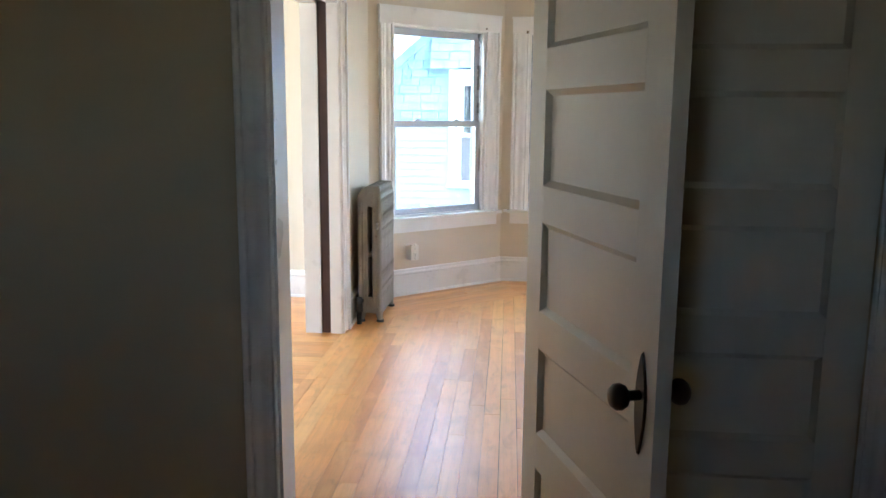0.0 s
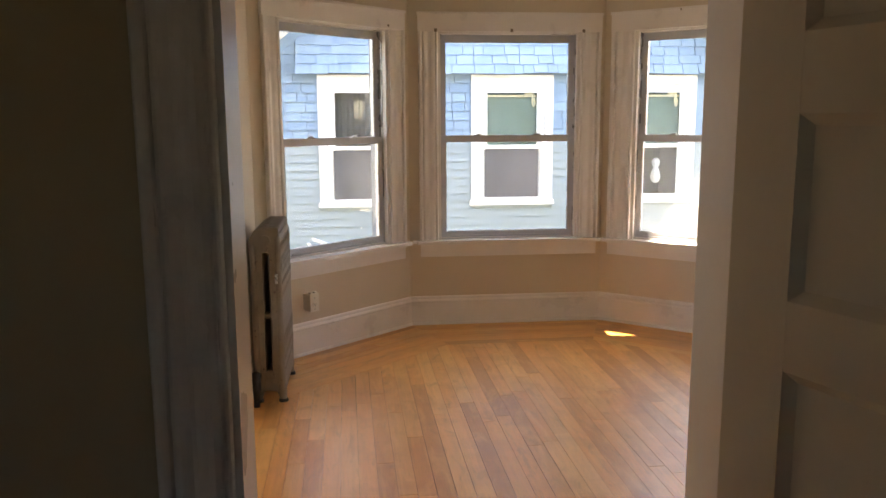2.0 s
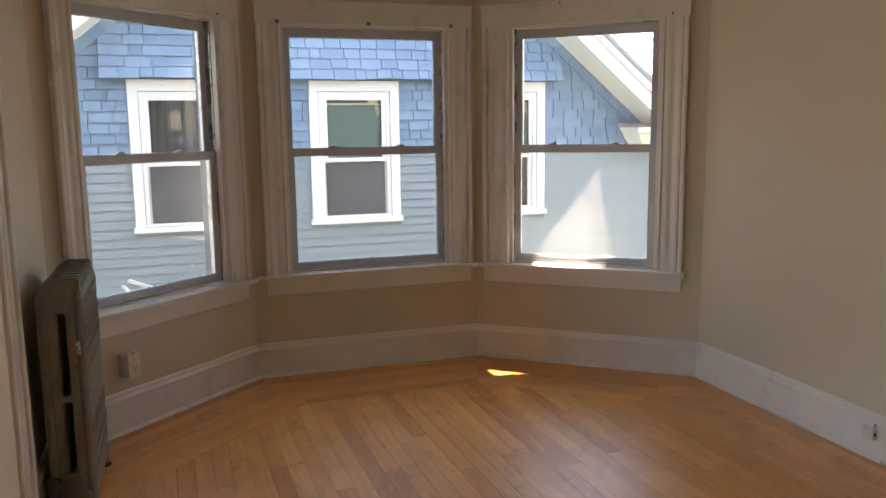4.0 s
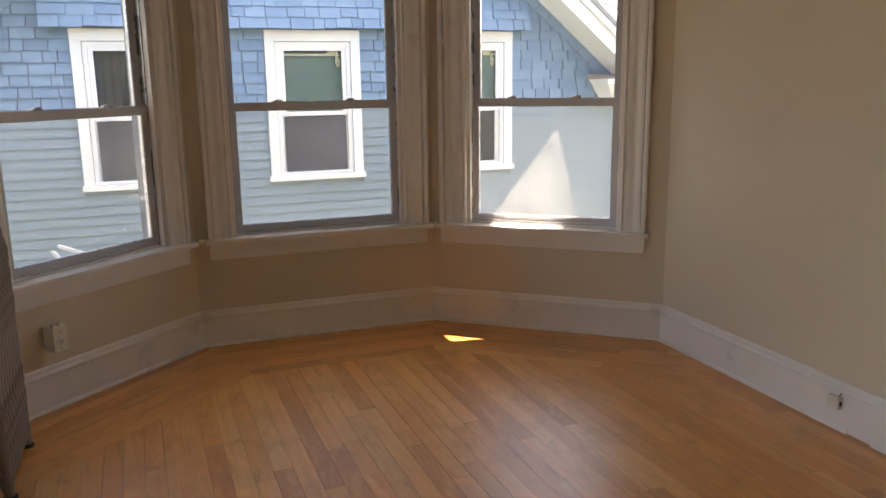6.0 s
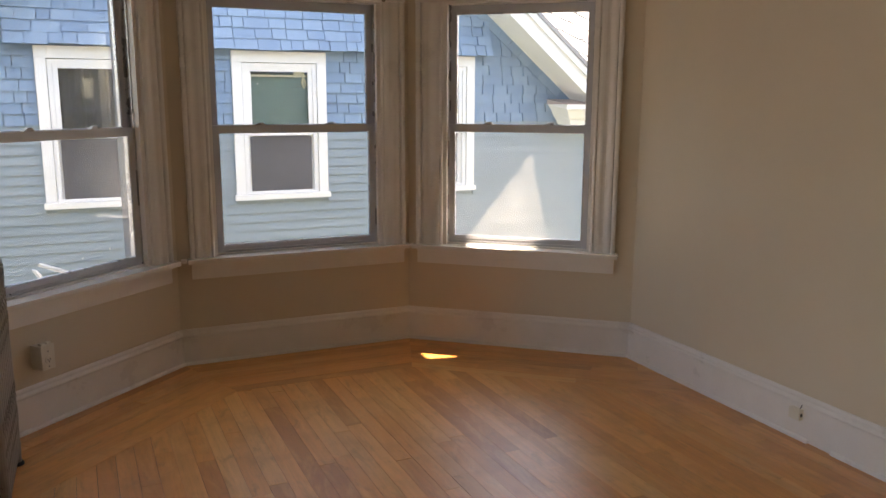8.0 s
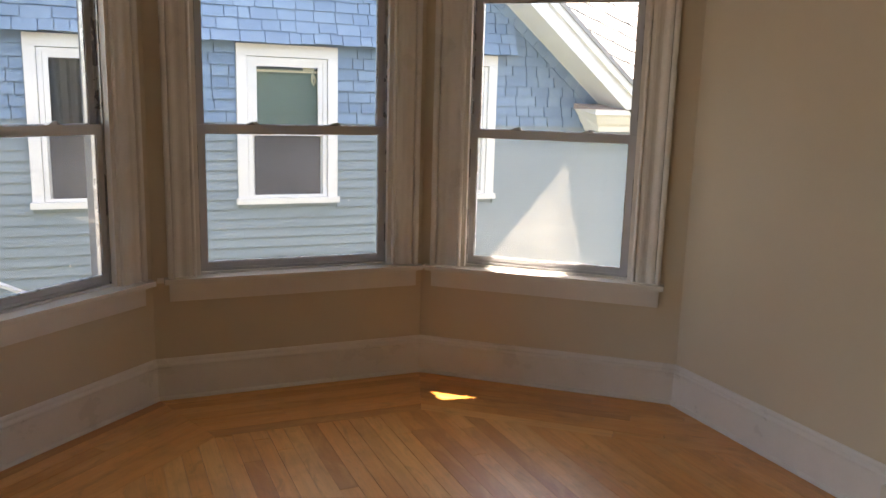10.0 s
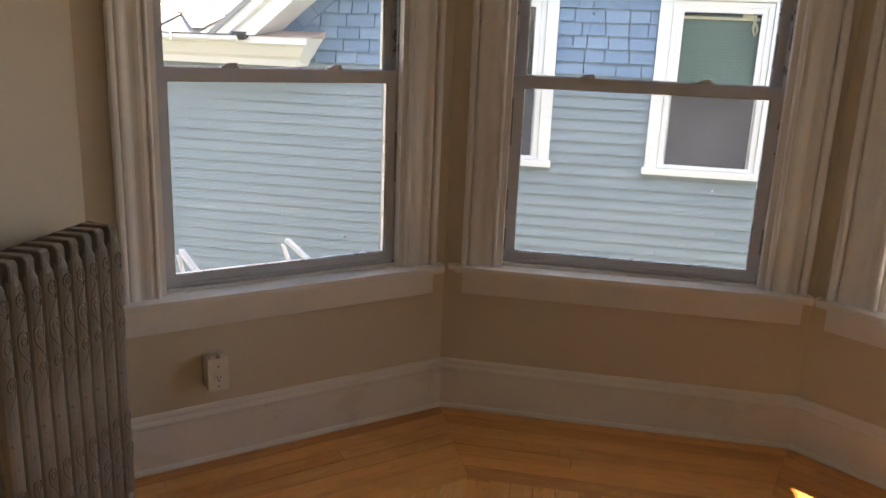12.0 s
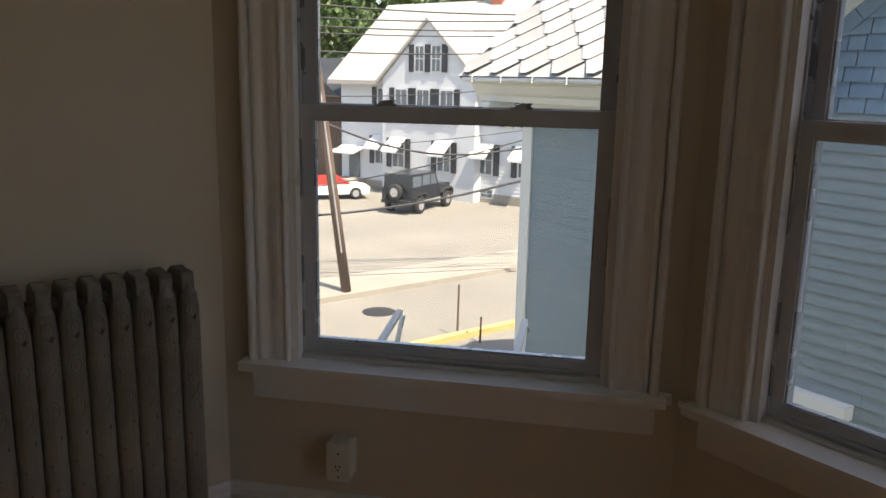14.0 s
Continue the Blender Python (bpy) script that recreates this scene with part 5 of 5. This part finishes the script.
def far_window(x, z0, z1, w, shutters=(True, True), awning=False):
    off = -0.55 if abs(x - GXC) < GHW - 0.3 else 0.0
    win = part("window", box_bm((x - w / 2 - 0.09, -0.05, z0 - 0.08), (x + w / 2 + 0.09, 0.01, z1 + 0.1)), "far_white", fh, m=pose(0, off, 0))
    part("pane", box_bm((x - w / 2, -0.062, z0), (x + w / 2, -0.051, (z0 + z1) / 2 - 0.02)), "far_glass", win)
    part("pane", box_bm((x - w / 2, -0.062, (z0 + z1) / 2 + 0.02), (x + w / 2, -0.051, z1)), "far_glass", win)
    part("sash_bar", box_bm((x - 0.015, -0.068, z0), (x + 0.015, -0.0625, z1)), "far_white", win)
    for on, s in zip(shutters, (-1, 1)):
        if on:
            xc = x + s * (w / 2 + 0.09 + 0.15)
            bm = box_bm((xc - 0.14, -0.075, z0 - 0.05), (xc + 0.14, -0.025, z1 + 0.08))
            for q in range(10):
                zz = z0 + (z1 - z0) * q / 10
                quadbox(bm, (xc - 0.10, -0.085, zz), (xc + 0.10, -0.076, zz + (z1 - z0) * 0.055))
            part("shutter", bm, "shutter", win, "black louvred shutter")
    if awning:
        bm = bmesh.new()
        prism(bm, [(-0.03, z1 + 0.12), (-0.75, z1 - 0.42), (-0.75, z1 - 0.52), (-0.72, z1 - 0.46), (-0.03, z1 + 0.08)], x - w / 2 - 0.12, x + w / 2 + 0.12, "x")
        for q in range(7):
            xx = x - w / 2 - 0.12 + (w + 0.24) * q / 6
            prism(bm, [(-0.03, z1 + 0.12), (-0.03, z1 + 0.15), (-0.75, z1 - 0.39), (-0.75, z1 - 0.42)], xx - 0.02, xx + 0.02, "x")
        part("awning", bm, "white_ext", win, "white slatted window awning")


for x in (2.75, 4.30, 5.55, 6.85, 8.25, 9.9, 11.5):
    far_window(x, 3.35, 4.72, 0.62)
for x in (2.60, 4.15, 6.75, 8.60, 10.6):
    far_window(x, 1.25, 2.45, 0.62, awning=True)
far_window(5.33, 5.55, 6.60, 0.42, (True, True))
far_window(6.25, 5.55, 6.60, 0.42, (False, True))
far_window(8.7, 0.25, 0.55, 0.55, (False, False))
part("foundation", box_bm((-0.05, -0.05, 0), (FW, -0.001, 0.40)), "concrete", fh)
bm = bmesh.new()
prism(bm, [(-0.02, 2.0), (-0.95, 1.72), (-0.95, 1.64), (-0.02, 1.92)], 0.15, 1.6, "x")
part("porch_roof", bm, "white_ext", fh, "small white canopy over the side door")
part("door", box_bm((0.55, -0.06, 0.45), (1.25, -0.03, 1.85)), "far_glass", fh)
part("step", box_bm((0.2, -1.1, 0.0), (1.6, -0.05, 0.42)), "concrete", fh)
ch = part("chimney", box_bm((6.15, FD / 2 - 0.3, FR - 0.5), (6.75, FD / 2 + 0.3, FR + 1.5), 0.01), "brick", fh, "red brick chimney")
part("cap", box_bm((6.08, FD / 2 - 0.37, FR + 1.5), (6.82, FD / 2 + 0.37, FR + 1.62)), "concrete", ch)


# ---- a brown outbuilding beside it ----
gs = thing("brown_outbuilding", mfar @ pose(-6.2, 1.0, 0), "dark brown wooden outbuilding beside the white house", "outbuilding")
part("wall", box_bm((0, 0, 0), (5.2, 5, 4.2)), "pole_wood", gs)
for k in range(17):
    part("board", box_bm((0.02 + k * 0.306, -0.03, 0.1), (0.30 + k * 0.306, -0.001, 4.15)), "pole_wood", gs)
bm = bmesh.new()
prism(bm, [(-0.3, 4.2), (5.5, 4.2), (2.6, 6.2)], -0.4, 5.4, "y")
part("roof", bm, "shutter", gs)

# ---- vehicles ----


def wheel(parent, x, y, z, r, w, axis='Y'):
    mk = Matrix.Translation((x, y, z)) @ (Matrix.Rotation(radians(90), 4, 'X') if axis == 'Y' else Matrix.Rotation(radians(90), 4, 'Y'))
    bm = bmesh.new()
    lathe(bm, [(r * 0.55, -w / 2), (r * 0.92, -w / 2), (r, -w * 0.35), (r, w * 0.35), (r * 0.92, w / 2), (r * 0.55, w / 2)], mk, 24)
    wh = part("wheel", bm, "tyre", parent, "black tyre", True)
    bm = bmesh.new()
    lathe(bm, [(r * 0.56, -w * 0.52), (r * 0.50, -w * 0.50), (r * 0.2, -w * 0.42), (r * 0.2, w * 0.42), (r * 0.50, w * 0.50), (r * 0.56, w * 0.52)], mk, 18)
    part("rim", bm, "rim", wh, "silver rim")


fx, fy = -0.42, 0.91
jm = Matrix.Translation((-25.95, 23.95, GZ)) @ Matrix.Rotation(math.atan2(fy, fx), 4, 'Z') @ Matrix.Scale(0.86, 4)
jeep = thing("off_road_car", jm, "black boxy off-road car parked in the lot", "car")
bm = bmesh.new()
prism(bm, [(-2.0, 0.52), (1.85, 0.52), (1.95, 0.75), (1.90, 1.12), (0.65, 1.18), (-2.0, 1.18)], -0.62, 0.62, "y")
prism(bm, [(-2.0, 0.60), (0.62, 0.60), (0.62, 1.18), (-2.0, 1.18)], -0.80, 0.80, "y")
part("body", bevelled(bm, 0.04, 2), "car_black", jeep)
bm = bmesh.new()
prism(bm, [(-1.98, 1.18), (0.62, 1.18), (0.25, 1.82), (-1.92, 1.84)], -0.72, 0.72, "y")
part("cabin", bevelled(bm, 0.05, 2), "car_black", jeep)
for s in (-1, 1):
    for x0, x1 in ((-1.8, -1.05), (-0.95, -0.25), (-0.18, 0.38)):
        bm = bmesh.new()
        prism(bm, [(x0, 1.24), (x1 + (0.05 if x1 > 0.3 else 0), 1.24), (x1 - (0.2 if x1 > 0.3 else 0), 1.72), (x0, 1.72)], s * 0.722, s * 0.735, "y")
        part("side_window", bm, "far_glass", jeep)
    for x in (-1.28, 1.30):
        wheel(jeep, x, s * 0.76, 0.38, 0.39, 0.25)
        bm = bmesh.new()
        prism(bm, [(x - 0.52, 0.70), (x - 0.36, 0.88), (x + 0.36, 0.88), (x + 0.52, 0.70), (x + 0.52, 0.76), (x + 0.38, 0.95), (x - 0.38, 0.95), (x - 0.52, 0.76)], s * 0.62, s * 0.90, "y")
        part("fender", bm, "tyre", jeep)
wheel(jeep, -2.14, 0.0, 1.02, 0.37, 0.24, 'X')
part("bumper", box_bm((-2.16, -0.75, 0.50), (-2.0, 0.75, 0.66), 0.02), "tyre", jeep)
part("bumper", box_bm((1.95, -0.72, 0.50), (2.12, 0.72, 0.66), 0.02), "tyre", jeep)

cm = Matrix.Translation((-30.3, 22.2, GZ)) @ Matrix.Rotation(radians(70), 4, 'Z') @ Matrix.Scale(0.85, 4)
car = thing("small_car", cm, "red and white low car parked behind the pole", "car")
bm = bmesh.new()
prism(bm, [(-1.9, 0.28), (1.9, 0.28), (1.95, 0.62), (1.2, 0.75), (-1.95, 0.78)], -0.78, 0.78, "y")
part("body", bevelled(bm, 0.06, 2), "white_ext", car)
bm = bmesh.new()
prism(bm, [(-1.6, 0.781), (1.0, 0.765), (0.45, 1.12), (-1.1, 1.12)], -0.68, 0.68, "y")
part("cabin", bevelled(bm, 0.05, 2), "car_red", car)
for s in (-1, 1):
    for x in (-1.2, 1.2):
        wheel(car, x, s * 0.72, 0.31, 0.31, 0.2)

# ---- utility pole and wires ----
up_ = thing("utility_pole", pose(-15.85, 14.78, GZ + 0.13), "leaning weathered wooden utility pole", "pole")
lean = Vector((-0.058, -0.103, 0.993))
bm = bmesh.new()
tube(bm, [tuple(lean * s) for s in (0.0, 3.0, 6.0, 9.5)], [0.125, 0.115, 0.10, 0.085], 14)
part("shaft", bm, "pole_wood", up_, smooth=True)
bm = bmesh.new()
c = lean * 9.0
quadbox(bm, (c.x - 0.06, c.y - 1.1, c.z - 0.06), (c.x + 0.06, c.y + 1.1, c.z + 0.06))
part("crossarm", bm, "pole_wood", up_)
bm = bmesh.new()
tube(bm, [tuple(lean * 1.0 + Vector((0.11, -0.05, 0))), tuple(lean * 6.5 + Vector((0.11, -0.05, 0)))], 0.022, 6)
part("conduit", bm, "rim", up_)
us = Vector((0.45, 0.89, 0)).normalized()
base = Vector((-16.4, 15.1, 0))
WIRES = ((3.10, 3.02, 0.018, 0.05), (2.81, 2.88, 0.017, 0.05), (2.62, 2.65, 0.017, 0.05), (2.46, 2.52, 0.015, 0.04), (2.04, 2.12, 0.017, 0.05), (1.00, 1.30, 0.012, 0.08),
         (0.76, 0.45, 0.012, 0.06), (-0.24, 0.22, 0.010, 0.06), (0.42, -0.20, 0.026, 0.45), (-1.16, -0.02, 0.017, 0.10), (-1.88, -1.05, 0.030, 0.12))
for za, zb, r, sag in WIRES:
    w_ = bmesh.new()
    pts = []
    for k in range(13):
        t = -0.6 + 6.2 * k / 12
        q = base + us * t
        f = (t + 0.6) / 5.0
        pts.append((q.x, q.y, za + (zb - za) * f - sag * 4 * max(0, f) * max(0, 1 - f)))
    q = base - us * 9
    pts.insert(0, (q.x, q.y, za + 0.2))
    q = base + us * 22
    pts.append((q.x, q.y, pts[-1][2] + (zb - za) / 5.0 * 14 + 0.4))
    tube(w_, pts, r, 6)
    solo("overhead_wire", w_, "wire", "black overhead utility cable", "wire", smooth=True, group="street wires")
for x, y, h in ((-11.9, 15.18, 1.0), (-11.35, 15.34, 0.55)):
    p_ = thing("sign_post", pose(x, y, GZ + (0.13 if x < -11.6 else 0)), "thin dark metal post at the kerb", "post", "kerb posts")
    bm = bmesh.new()
    tube(bm, [(0, 0, 0), (0.02, 0.0, h)], [0.024, 0.02], 8)
    part("shaft", bm, "pole_wood", p_)

# ---- trees behind the far house ----


def tree(x, y, h, spread, seed, n=9000):
    r = random.Random(seed)
    t = thing("tree", pose(x, y, GZ), "tall broadleaf tree with a dense green crown", "tree", "street trees")
    bm = bmesh.new()
    tube(bm, [(0, 0, 0), (0.1, 0.05, h * 0.25), (0, 0.1, h * 0.55), (0.1, 0, h * 0.85)], [0.42, 0.32, 0.2, 0.06], 10)
    tips = []
    for k in range(16):
        a, z0 = k * 2.4, h * r.uniform(0.28, 0.7)
        rr = spread * r.uniform(0.55, 1.0)
        tip = (rr * math.cos(a), rr * math.sin(a), min(h * 0.97, z0 + h * r.uniform(0.12, 0.3)))
        tube(bm, [(0, 0, z0), (tip[0] * 0.5, tip[1] * 0.5, z0 + (tip[2] - z0) * 0.65), tip], [0.14, 0.08, 0.02], 6)
        tips.append(tip)
    tips += [(0, 0, h * 0.95), (0.6, 0.3, h * 0.85)]
    part("trunk", bm, "bark", t)
    bm = bmesh.new()
    clumps = [(Vector(tp) + Vector((r.gauss(0, 0.9), r.gauss(0, 0.9), r.gauss(0, 0.7))), r.uniform(0.5, 1.25)) for tp in tips for _ in range(6)]
    for k in range(n):
        c, s = clumps[r.randrange(len(clumps))]
        d = Vector((r.gauss(0, 1), r.gauss(0, 1), r.gauss(0, 0.8))).normalized() * s * r.uniform(0.6, 1.0)
        p = c + d
        u = Vector((r.gauss(0, 1), r.gauss(0, 1), r.gauss(0, 1))).normalized()
        v = u.orthogonal().normalized()
        sz = r.uniform(0.15, 0.32)
        q = [bm.verts.new(p + e) for e in (u * sz, v * sz * 0.5, -u * sz, -v * sz * 0.5)]
        bm.faces.new(q)
    tagged(part("crown", bm, "leaf", t), kind="stuff")


tree(-47, 30, 14.5, 4.2, 1)
tree(-52, 37, 15.0, 4.6, 2)
tree(-41, 41, 13.5, 4.0, 3)
tree(-36, 44, 12.5, 3.6, 4)
tree(-57, 30, 13.5, 4.4, 6)
